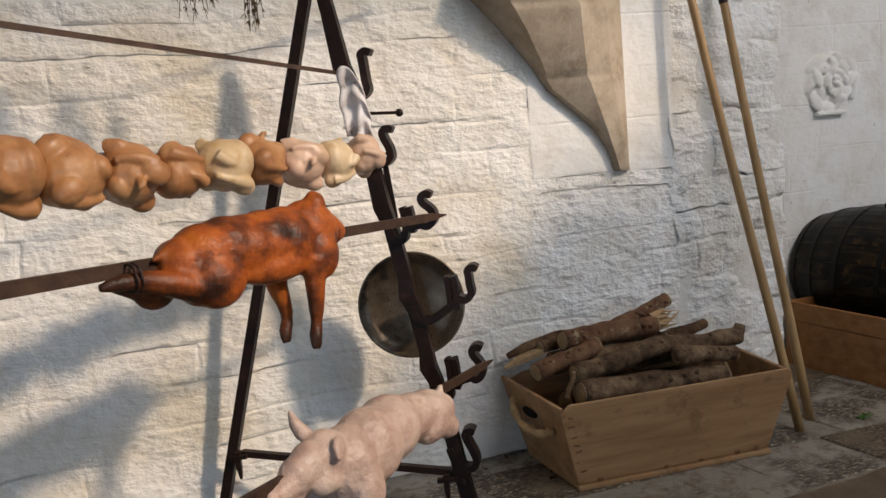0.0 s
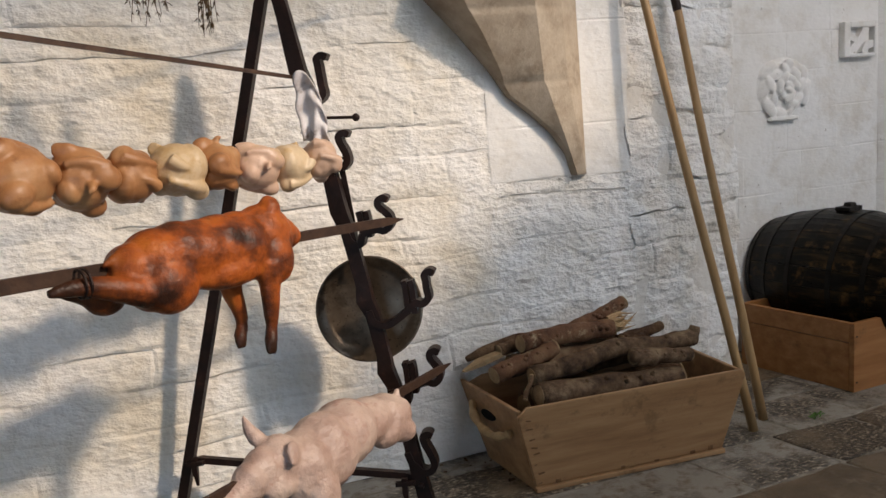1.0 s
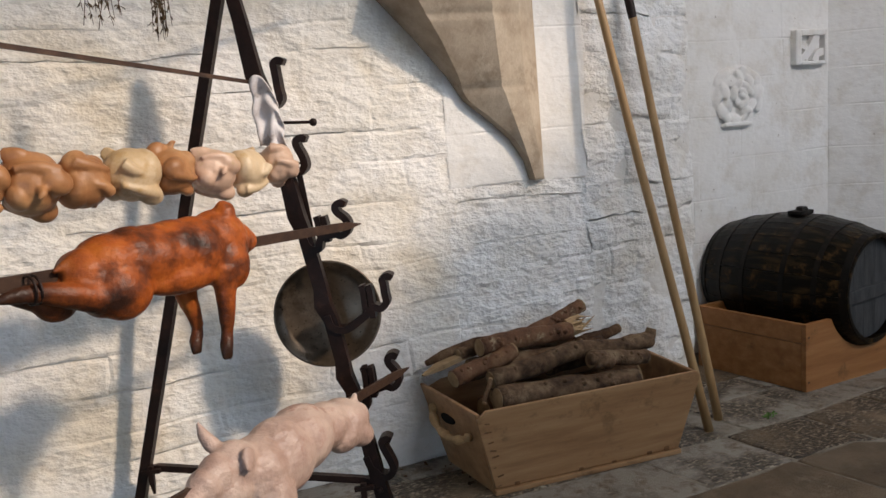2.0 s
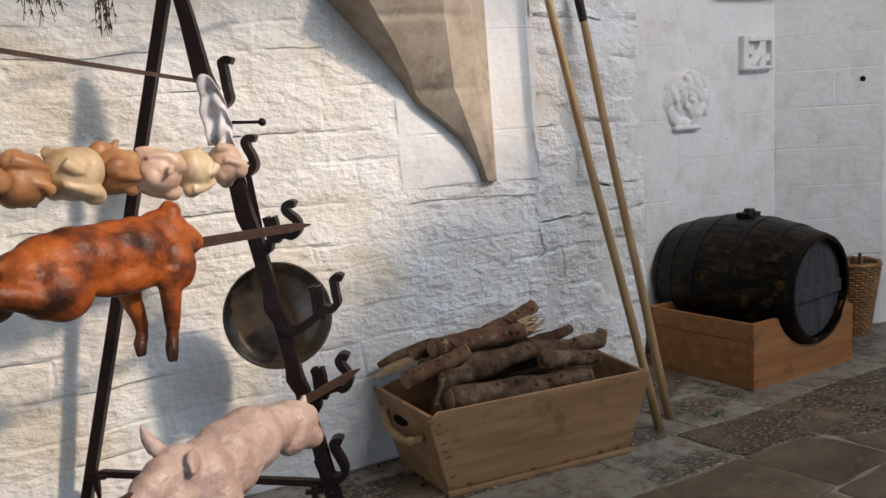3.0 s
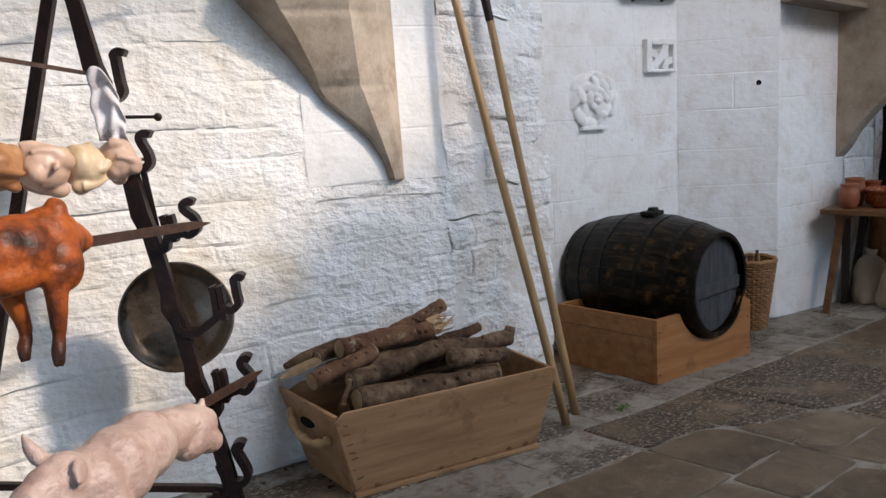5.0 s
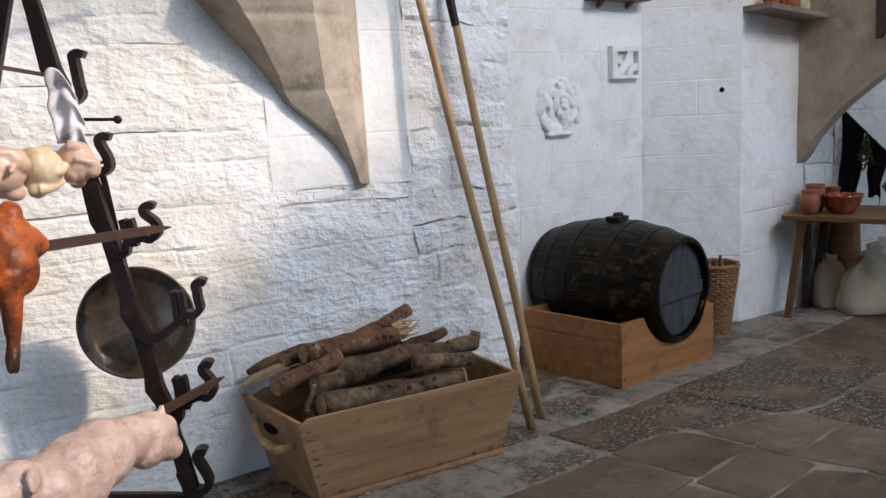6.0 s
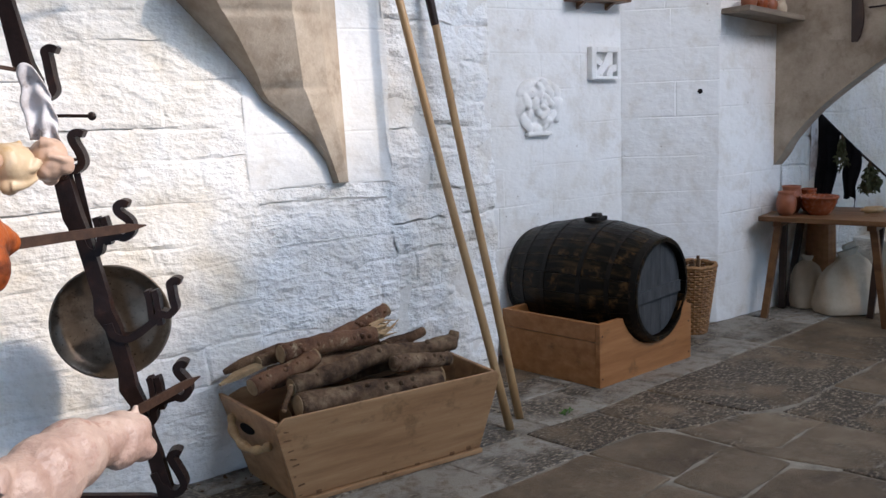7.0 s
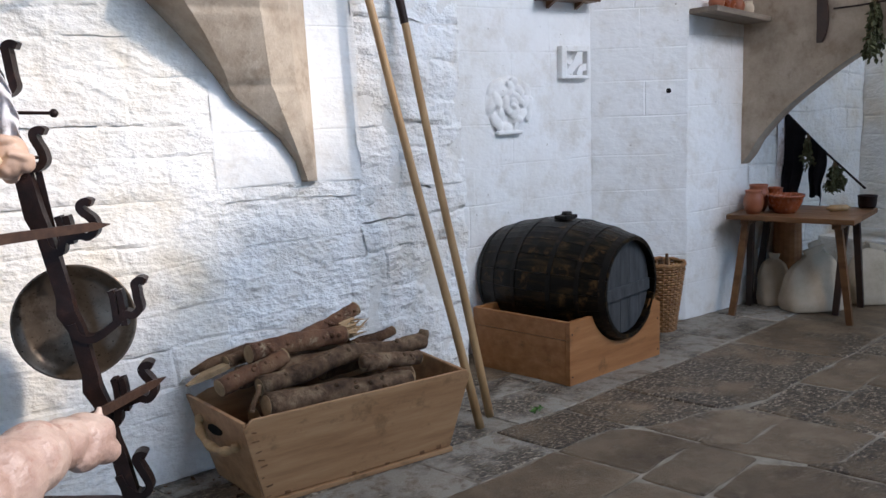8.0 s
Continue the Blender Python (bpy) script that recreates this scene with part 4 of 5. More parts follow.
for k in range(5):
    bm = bmesh.new()
    x0, x1 = -0.280 + k * 0.112, -0.280 + (k + 1) * 0.112 - 0.003
    hw = lambda x: math.sqrt(max(0.282**2 - x * x, 0.0004))
    xs = [x0 + (x1 - x0) * j / 4 for j in range(5)]
    prism(bm, [(x, -BL / 2 + 0.045, -hw(x)) for x in xs] + [(x, -BL / 2 + 0.045, hw(x)) for x in xs[::-1]], (0, 0.02, 0))
    part("head_board", bm, HEADWOOD, barrel)
bm = bmesh.new()
box(bm, -0.265, 0.265, -BL / 2 + 0.026, -BL / 2 + 0.044, -0.062, 0.012, 0.004)
part("cross_batten", bm, HEADWOOD, barrel, "grey wooden batten across the barrel head")
bm = bmesh.new()
lathe(bm, [(0.0, 0.055), (0.03, 0.052), (0.036, 0.035), (0.05, 0.02), (0.055, 0.0)], 10, pose(0, -0.02, RB - 0.012))
box(bm, -0.07, 0.06, -0.06, 0.03, RB - 0.005, RB + 0.020, 0.006)
part("bung", bm, HOOP, barrel, "ragged black bung")

# ---- basket behind the barrel ----
basket = thing("wicker_basket", 2.06, 0.185, 0.0, 0, "brown wicker basket filled with kindling", "basket")
rb = lambda z: 0.094 + 0.130 * z
for k in range(26):
    z = 0.012 + k * 0.0178
    ring = [((rb(z) + 0.006 * (1 if (i + k) % 2 else -1)) * math.cos(2 * math.pi * i / 32), (rb(z) + 0.006 * (1 if (i + k) % 2 else -1)) * math.sin(2 * math.pi * i / 32), z) for i in range(33)]
    bm = bmesh.new()
    sweep(bm, ring, 0.0088, 5)
    part("weave", bm, WICKER, basket)
for i in range(16):
    a = 2 * math.pi * i / 16
    bm = bmesh.new()
    sweep(bm, [(rb(z) * math.cos(a), rb(z) * math.sin(a), z) for z in (0.0, 0.24, 0.475)], 0.007, 6)
    part("stake", bm, WICKER, basket)
bm = bmesh.new()
ring = [(rb(0.475) * math.cos(2 * math.pi * i / 32), rb(0.475) * math.sin(2 * math.pi * i / 32), 0.478 + 0.004 * math.sin(i * 2.0)) for i in range(33)]
sweep(bm, ring, 0.015, 8)
part("rim", bm, WICKER, basket)
rs = random.Random(11)
for k in range(12):
    a, r = rs.uniform(0, 6.28), rs.uniform(0, 0.07)
    p = Vector((2.06 + r * math.cos(a), 0.185 + r * math.sin(a), 0.02 + 0.02 * k / 12))
    q = p + Vector((rs.uniform(-0.05, 0.05), rs.uniform(-0.05, 0.05), rs.uniform(0.40, 0.50)))
    bm = bmesh.new()
    sweep(bm, [p, p.lerp(q, 0.5) + Vector((0.01, 0, 0)), q], [0.014, 0.015, 0.011], 7, rough=0.1, seed=k)
    tagged(mesh_object("kindling_stick", bm, BARK if k % 3 else SPLIT), "brown kindling stick standing in a wicker basket", "kindling", "kindling in the basket")

# ---- carved stones set in the recess wall ----
bm = bmesh.new()
rs = random.Random(21)
blob(bm, 1.095, 0.655, 1.608, 0.225, 0.036, 0.195)
for n, ring_r, proud, size in ((10, 0.165, 0.022, 0.062), (8, 0.115, 0.036, 0.056), (6, 0.065, 0.050, 0.046), (3, 0.022, 0.060, 0.030)):
    for k in range(n):
        a = 2 * math.pi * (k + rs.uniform(-0.3, 0.3)) / n
        q = ring_r * rs.uniform(0.9, 1.1)
        blob(bm, 1.095 + q * math.cos(a), 0.640 - 0.75 * proud * rs.uniform(0.7, 1.2), 1.608 + q * 0.88 * math.sin(a), size * rs.uniform(0.8, 1.2), 0.018, size * 0.55, (rs.uniform(-30, 30), 90 - math.degrees(a) + rs.uniform(-35, 35), rs.uniform(-30, 30)))
box(bm, 0.97, 1.18, 0.600, 0.66, 1.408, 1.430)
tagged(fuse(mesh_object("carved_rosette", bm, WHITE_SMOOTH, True), 0.0065, 1), "weathered limewashed carved stone rosette on the wall", "carving")

vent = thing("pierced_stone", 1.665, 0.622, 1.868, 0, "small limewashed pierced stone with tracery openings", "carved stone")
bm = bmesh.new()
box(bm, -0.135, -0.085, -0.03, 0.05, -0.11, 0.11, 0.012)
box(bm, 0.105, 0.135, -0.03, 0.05, -0.11, 0.11, 0.010)
box(bm, -0.09, 0.11, -0.03, 0.05, 0.070, 0.11, 0.010)
box(bm, -0.09, 0.11, -0.03, 0.05, -0.11, -0.088, 0.008)
part("frame", bm, WHITE_SMOOTH, vent)
# black sheet in place of the shaded depth of the openings
bm = bmesh.new()
box(bm, -0.10, 0.12, 0.035, 0.05, -0.10, 0.10)
part("backing", bm, BLACKHOLE, vent, "black sheet painting the shade behind the tracery")
bm = bmesh.new()
sweep(bm, curve([(-0.09, 0, -0.085), (-0.01, 0, -0.02), (0.05, 0, 0.075)], 4), [1.0] * 9, flat=(0.05, 0.045), up=(0, 1, 0))
sweep(bm, curve([(-0.085, 0, 0.02), (-0.03, 0, -0.01), (-0.06, 0, -0.085)], 4), [0.8] * 9, flat=(0.05, 0.045), up=(0, 1, 0))
sweep(bm, curve([(0.11, 0, -0.03), (0.055, 0, -0.045), (0.03, 0, -0.09)], 4), [0.9] * 9, flat=(0.05, 0.045), up=(0, 1, 0))
part("tracery", bm, WHITE_SMOOTH, vent)

# a small hole in the splay, its shade drawn as a black plug
hole_at = Vector((2.290, 0.318, 1.655))
bm = bmesh.new()
lathe(bm, [(0.0, 0.012), (0.016, 0.010), (0.020, 0.0), (0.020, -0.02)], 12, Matrix.Translation(hole_at) @ Vector((-0.6, -0.8, 0)).to_track_quat("Z", "Y").to_matrix().to_4x4())
tagged(mesh_object("iron_peg", bm, BLACKHOLE), "small round hole in the white wall, drawn as a black plug", "peg")

# ---- shelves ----


def shelf(x, y, z, tilt, length, depth, material, label, brackets=True):
    s = thing("wall_shelf", x, y, z, 0, label, "shelf")
    s.matrix_world = pose(x, y, z, 0, tilt, 0)
    bm = bmesh.new()
    box(bm, 0, length, -depth, 0.0, -0.022, 0.016, 0.005)
    part("board", bm, material, s)
    for k in (0.12, length - 0.12) if brackets else ():
        bm = bmesh.new()
        prism(bm, [(k - 0.012, 0.0, -0.022), (k - 0.012, -depth * 0.7, -0.022), (k - 0.012, 0.0, -0.07)], (0.024, 0, 0))
        part("bracket", bm, OLDWOOD, s)
    return s


shelf(1.33, 0.646, 2.285, 0, 0.50, 0.13, OLDWOOD, "brown wooden shelf board fixed high on the recess wall")
shelf(2.40, 0.236, 2.190, 5.0, 0.63, 0.23, GREYWOOD, "thick weathered wooden shelf board on the white pier", False)


def pot(name, x, y, z, profile, material, label, category, lugs=0):
    bm = bmesh.new()
    lathe(bm, profile, 32)
    for k in range(lugs):
        a = math.pi * k + 0.6
        r = max(p[0] for p in profile)
        h = max(p[1] for p in profile)
        sweep(bm, curve([(r * 0.86 * math.cos(a), r * 0.86 * math.sin(a), h * 0.86), (r * 1.2 * math.cos(a), r * 1.2 * math.sin(a), h * 0.8), (r * 0.97 * math.cos(a), r * 0.97 * math.sin(a), h * 0.55)], 4), 0.010, 6)
    ob = tagged(mesh_object(name, bm, material, True), label, category)
    ob.location = (x, y, z)
    return ob


def jar_profile(r, h, mouth, wall=0.008):
    return [(0.0, 0.0), (r * 0.62, 0.0), (r * 0.86, h * 0.18), (r, h * 0.48), (r * 0.92, h * 0.72), (mouth, h * 0.86), (mouth * 1.03, h * 0.93), (mouth * 1.12, h), (mouth * 1.06, h * 1.005), (mouth - wall, h * 0.92), (mouth - wall, h * 0.86), (r * 0.92 - wall, h * 0.70), (r - wall, h * 0.48), (r * 0.6, h * 0.1), (0.0, h * 0.06)]


def bowl_profile(r, h, wall=0.010):
    return [(0.0, 0.0), (r * 0.55, 0.0), (r * 0.66, h * 0.16), (r * 0.90, h * 0.62), (r * 0.93, h * 0.84), (r, h * 0.88), (r, h), (r * 0.94, h), (r * 0.86, h * 0.82), (r * 0.82, h * 0.60), (r * 0.55, h * 0.2), (0.0, h * 0.14)]


for x, r, h, mt in ((2.56, 0.055, 0.10, TERRA), (2.68, 0.06, 0.12, GLAZED), (2.80, 0.05, 0.11, TERRA), (2.92, 0.045, 0.10, SACKCLOTH)):
    pot("shelf_jar", x, 0.13, 2.206 - 0.0875 * (x - 2.40), jar_profile(r, h, r * 0.7), mt, "small earthenware jar standing on a wooden shelf", "jar").name = "small_jar"

# ---- trestle table ----
TZ, TX, TY = 0.752, 3.170, -0.175
table = thing("trestle_table", TX, TY, 0.0, 16.0, "worn wooden trestle table with splayed legs", "table")
for k in range(3):
    bm = bmesh.new()
    y0 = -0.44
    x0 = -0.36 + k * 0.25
    box(bm, x0, x0 + 0.247, y0, 0.42, TZ - 0.036, TZ, 0.005)
    part("top_plank", bm, OLDWOOD, table)
LEGS = (((-0.27, 0.30), (-0.34, 0.37), OLDWOOD), ((-0.10, 0.32), (0.02, 0.36), DARKLEG), ((0.26, 0.30), (0.10, 0.34), DARKLEG), ((-0.27, -0.32), (-0.22, -0.41), OLDWOOD), ((0.05, -0.30), (0.02, -0.26), DARKLEG), ((0.22, -0.33), (0.36, -0.36), DARKLEG))
for (xt, yt), (xb, yb), mt in LEGS:
    bm = bmesh.new()
    sweep(bm, [(xb, yb, 0.0), (xt, yt, TZ - 0.036)], [1.0, 1.12], flat=(0.042, 0.042), up=(0, 1, 0))
    part("leg", bm, mt, table)
for yy in (0.30, -0.32):
    bm = bmesh.new()
    box(bm, -0.32, 0.32, yy - 0.03, yy + 0.03, TZ - 0.075, TZ - 0.037, 0.004)
    part("batten", bm, OLDWOOD, table)


def on_table(x, y, z=0.0):
    return table.matrix_world @ Vector((x, y, TZ + z))


pot("clay_jar", *on_table(-0.235, 0.265), jar_profile(0.072, 0.170, 0.055), TERRA, "plain terracotta jar on the trestle table", "jar")
pot("clay_jar", *on_table(-0.06, 0.285), jar_profile(0.078, 0.195, 0.062), TERRA, "taller terracotta jar standing behind a bowl", "jar")
pot("small_crock", *on_table(0.06, 0.20), jar_profile(0.060, 0.165, 0.052), GLAZED, "dark glazed little crock on the table", "crock")
pot("clay_bowl", *on_table(-0.115, 0.075), bowl_profile(0.132, 0.135), GLAZED, "wide glazed orange-brown earthenware bowl", "bowl")
bm = bmesh.new()
p, q = on_table(0.045, -0.165, 0.022), on_table(0.17, -0.30, 0.022)
sweep(bm, [p, p.lerp(q, 0.12), p.lerp(q, 0.16), p.lerp(q, 0.84), p.lerp(q, 0.88), q], [0.009, 0.010, 0.024, 0.024, 0.010, 0.009], 14)
tagged(mesh_object("rolling_pin", bm, POLE, True), "short pale wooden rolling pin on the table", "rolling pin")

# long-handled ladle with cloths and herbs over its shaft
ladle = thing("long_ladle", 0, 0, 0, label="black long-handled iron ladle leaning from the wall to the table", category="ladle")
HA, HZ = Vector((3.60, 0.240, 1.470)), on_table(0.33, -0.36, 0.145)
bm = bmesh.new()
sweep(bm, [HA, HA.lerp(HZ, 0.5) - Vector((0, 0, 0.015)), HZ], 0.009, 8)
part("shaft", bm, IRON, ladle)
bm = bmesh.new()
lathe(bm, [(0.0, 0.0), (0.052, 0.0), (0.062, 0.02), (0.066, 0.085), (0.070, 0.09), (0.066, 0.094), (0.058, 0.085), (0.054, 0.02), (0.0, 0.012)], 24, Matrix.Translation(on_table(0.345, -0.375, 0.002)))
part("cup", bm, IRON, ladle, smooth=True)


def hanging(name, a, b, drop, material, label, category, seed, wave=0.02):
    """Cloth over a sloping line from a to b."""
    rs = random.Random(seed)
    ph = [rs.uniform(0, 6.28) for _ in range(4)]
    bm = bmesh.new()
    g = []
    for j in range(19):
        v = j / 18
        row = []
        for i in range(13):
            k = i / 12
            p = a.lerp(b, k)
            d = drop * (1 + 0.10 * math.sin(5 * k + ph[0]))
            row.append(bm.verts.new(p + Vector((-0.012 - wave * math.sin(12 * k + ph[1] + v) * (0.2 + v), wave * 0.5 * math.sin(9 * v + ph[2]) - (p.y - a.y) * 0.35 * v, -d * v + 0.01))))
        g.append(row)
    for r0, r1 in zip(g, g[1:]):
        for i in range(12):
            bm.faces.new((r0[i], r0[i + 1], r1[i + 1], r1[i]))
    ob = tagged(mesh_object(name, bm, material, True), label, category)
    s = ob.modifiers.new("thick", "SOLIDIFY")
    s.thickness = 0.005
    return ob


line = lambda k: HA.lerp(HZ, k)
hanging("black_cloth", line(0.015), line(0.30), 0.66, BLACKCLOTH, "black cloth hanging over a sloping iron shaft", "cloth", 2)
hanging("black_cloth", line(0.36), line(0.56), 0.42, BLACKCLOTH, "short black cloth hanging over a sloping iron shaft", "cloth", 4)
hanging("white_cloth", Vector((3.50, 0.228, 1.44)), Vector((3.60, 0.228, 1.46)), 0.46, LINEN, "white cloth hanging on the wall by a black one", "cloth", 8, 0.008)


def leaf(bm, p, way, size, rs, slim=0.26):
    way = way.normalized()
    side = way.cross(Vector((rs.uniform(-1, 1), rs.uniform(-1, 1), rs.uniform(-0.4, 0.4)))).normalized()
    lift = way.cross(side).normalized() * size * 0.18
    a, b, c, d = p, p + way * size * 0.5 + side * size * slim + lift, p + way * size, p + way * size * 0.5 - side * size * slim + lift
    v = [bm.verts.new(q) for q in (a, b, c, d, p + way * size * 0.5 - lift * 0.2)]
    for f in ((0, 1, 4), (1, 2, 4), (2, 3, 4), (3, 0, 4)):
        bm.faces.new([v[i] for i in f])


def bunch(name, top, length, spread, stems, leaves, size, material, label, seed, slim=0.26):
    """A hanging bunch of dried stems with small leaves."""
    rs = random.Random(seed)
    b = thing(name, 0, 0, 0, label=label, category="herbs")
    bs, bl = bmesh.new(), bmesh.new()
    for _ in range(stems):
        end = Vector((rs.gauss(0, spread), rs.gauss(0, spread), -length * rs.uniform(0.65, 1.0)))
        mid = end * 0.5 + Vector((rs.gauss(0, spread * 0.3), rs.gauss(0, spread * 0.3), 0))
        pts = curve([top, top + mid, top + end], 5)
        sweep(bs, pts, [0.0028 - 0.0018 * i / len(pts) for i in range(len(pts))], 4)
        for _ in range(leaves):
            k = rs.uniform(0.25, 1.0)
            p = pts[min(int(k * (len(pts) - 1)), len(pts) - 2)]
            leaf(bl, p, Vector((rs.gauss(0, 0.4), rs.gauss(0, 0.4), rs.uniform(-1.3, -0.2))), size * rs.uniform(0.6, 1.3), rs, slim)
    part("stems", bs, HERB, b)
    part("leaves", bl, material, b)
    return b


bunch("herb_bunch", line(0.66) + Vector((-0.03, 0, 0.01)), 0.25, 0.045, 22, 30, 0.040, HERBGREEN, "drying green herbs hanging over a sloping iron shaft", 3)
bunch("herb_bunch", line(0.34) + Vector((-0.04, 0, 0.03)), 0.30, 0.030, 12, 22, 0.036, HERBGREEN, "drying grey-green herbs hanging over a sloping iron shaft", 6)
bunch("herb_bunch", Vector((3.00, -0.740, 2.24)), 0.50, 0.040, 20, 28, 0.045, HERBGREEN, "drying leafy herb bunch hanging from an iron rod", 9)
bunch("herb_bunch", Vector((-2.56, -0.60, 2.31)), 0.36, 0.040, 22, 20, 0.022, HERB, "brown dried herb bunch hanging from above", 14, 0.07)
bunch("herb_bunch", Vector((-2.375, -0.63, 2.29)), 0.38, 0.022, 18, 20, 0.022, HERB, "brown dried herb sprigs hanging from above", 15, 0.07)
# out of view, added for the shadow it casts on the wall
bunch("herb_bunch", Vector((-2.85, -0.60, 2.33)), 0.27, 0.060, 26, 22, 0.026, HERB, "brown dried herb bunch hanging from above", 16, 0.07)
bm = bmesh.new()
sweep(bm, [(3.028, -0.45, 2.150), (3.020, -0.62, 2.150), (3.0, -0.76, 2.155), (3.0, -1.1, 2.16)], 0.006, 8)
tagged(mesh_object("iron_rail", bm, IRON), "slim black iron rail fixed along the stone arch", "rail")
bm = bmesh.new()
sweep(bm, [(-6.0, -0.58, 2.36), (-2.85, -0.60, 2.33), (-2.375, -0.63, 2.29), (-1.6, -0.28, 2.27)], 0.008, 8)
tagged(mesh_object("drying_rail", bm, IRON), "slim iron rail from which herbs hang", "rail")
bm = bmesh.new()
g = curve([(0, 0, 0.30), (0.030, 0, 0.20), (0.040, 0, 0.08), (0.022, 0, -0.01), (0, 0, -0.05)], 5)
left_edge = [(-0.035, 0, -0.05), (-0.045, 0, 0.30)]
prism(bm, [(3.005, -0.385 - p.x, 1.985 + p.z) for p in g] + [(3.005, -0.385 - x, 1.985 + z) for x, y, z in left_edge], (0.018, 0, 0))
tagged(mesh_object("hanging_blade", bm, DARKLEG), "dark brown hanging wooden blade on the arch", "tool")

# ---- sacks and things under the table ----


def sack(x, y, w, d, h, rz, seed, label):
    bm = bmesh.new()
    rs = random.Random(seed)
    prof = [(0.0, 0.0), (0.86, 0.0), (1.0, 0.05), (1.04, 0.16), (0.97, 0.36), (0.88, 0.56), (0.70, 0.74), (0.46, 0.84), (0.30, 0.885), (0.26, 0.90), (0.34, 0.97), (0.30, 1.0), (0.0, 0.95)]
    prof = [(max(p.x, 0.0), p.y) for p in curve([(r, z, 0) for r, z in prof], 3)]
    verts = lathe(bm, prof, 40)
    for v in verts:
        a = math.atan2(v.co.y, v.co.x)
        r = math.hypot(v.co.x, v.co.y)
        sq = 1.0 / max(abs(math.cos(a)), abs(math.sin(a))) ** 0.45
        fold = 1 + 0.035 * math.sin(7 * a + seed) * v.co.z * 2 + 0.03 * noise.noise(Vector((v.co.x * 2, v.co.y * 2, v.co.z * 3 + seed)))
        v.co = Vector((math.cos(a) * r * sq * fold * w / 2, math.sin(a) * r * sq * fold * d / 2 * (1.06 - 0.86 * min(max(v.co.z, 0.0), 1.0) ** 1.6), v.co.z * h * (1 - 0.07 * math.sin(3.1 * seed + 2.2 * math.cos(a) * r))))
    ob = tagged(mesh_object("flour_sack", bm, SACKCLOTH, True), label, "sack", "sacks under the table")
    ob.matrix_world = pose(x, y, 0.0, 0, 0, rz)
    return ob


sack(3.32, -0.20, 0.46, 0.28, 0.47, -32, 1.0, "plump cream flour sack standing under the table")
sack(3.28, 0.095, 0.26, 0.20, 0.42, -30, 2.4, "half-full cream flour sack against the wall")
sack(3.62, -0.03, 0.34, 0.22, 0.44, -20, 3.3, "cream flour sack behind another sack")
sack(3.84, -0.40, 0.46, 0.26, 0.46, -35, 4.1, "plump cream flour sack on the stone floor")
bm = bmesh.new()
lathe(bm, [(0.0, 0.0), (0.11, 0.0), (0.115, 0.3), (0.10, 0.62), (0.0, 0.62)], 18)
blk = tagged(mesh_object("chopping_block", bm, PINE, False), "orange-brown round wooden block behind the sacks", "block")
blk.location = (3.52, 0.135, 0.0)
bm = bmesh.new()
lathe(bm, [(0.0, 0.02), (0.10, 0.02), (0.17, 0.10), (0.19, 0.22), (0.16, 0.33), (0.165, 0.35), (0.18, 0.36), (0.17, 0.37), (0.15, 0.345), (0.0, 0.34)], 24)
for k in range(3):
    a = 2.1 * k
    sweep(bm, [(0.10 * math.cos(a), 0.10 * math.sin(a), 0.04), (0.13 * math.cos(a), 0.13 * math.sin(a), 0.0)], 0.014, 6)
caul = tagged(mesh_object("iron_cauldron", bm, HOOP, True), "black three-legged iron cauldron on a stone ledge", "cauldron")
caul.location = (4.42, -0.42, 0.42)
bm = bmesh.new()
box(bm, 4.15, 4.80, -2.2, 0.25, 0.0, 0.42, 0.02)
tagged(mesh_object("stone_ledge", bm, WHITE_ROUGH), "low limewashed stone ledge along the end wall", kind="structure")

# weeds and crumbs in the floor joints
bm = bmesh.new()
rs = random.Random(8)
for _ in range(22):
    leaf(bm, Vector((0.32 + rs.gauss(0, 0.022), -0.415 + rs.gauss(0, 0.016), 0.004)), Vector((rs.gauss(0, 1), rs.gauss(0, 1), rs.uniform(0.1, 0.9))), 0.026, rs)
tagged(mesh_object("small_weed", bm, WEED), "tiny green weed growing in a floor joint", "weed")
bm = bmesh.new()
for _ in range(70):
    u = rs.random()
    p = Vector((-1.32 + 0.25 * rs.random(), -0.46 + 0.40 * u, 0.001)) if rs.random() < 0.6 else Vector((-1.7 + 1.6 * rs.random(), -0.02 - abs(rs.gauss(0, 0.05)), 0.001))
    s = rs.uniform(0.004, 0.014)
    box(bm, -s, s, -s * 0.5, s * 0.5, 0, s * 0.5, m=Matrix.Translation(p) @ pose(0, 0, 0, 0, 0, rs.uniform(0, 180)))
tagged(mesh_object("bark_crumbs", bm, BARK), "brown bark crumbs strewn by the crate", "debris", kind="stuff")

# ---- stones of the walls ----


def sway(p):
    """The courses wander: the same shift for all stones, so that they stay side by side."""
    return Vector((noise.noise(Vector((p.x * 1.4, p.z * 5.0, 2.0))), 0, noise.noise(Vector((p.x * 2.2, p.y * 2.2, p.z * 1.1 + 5.0)))))


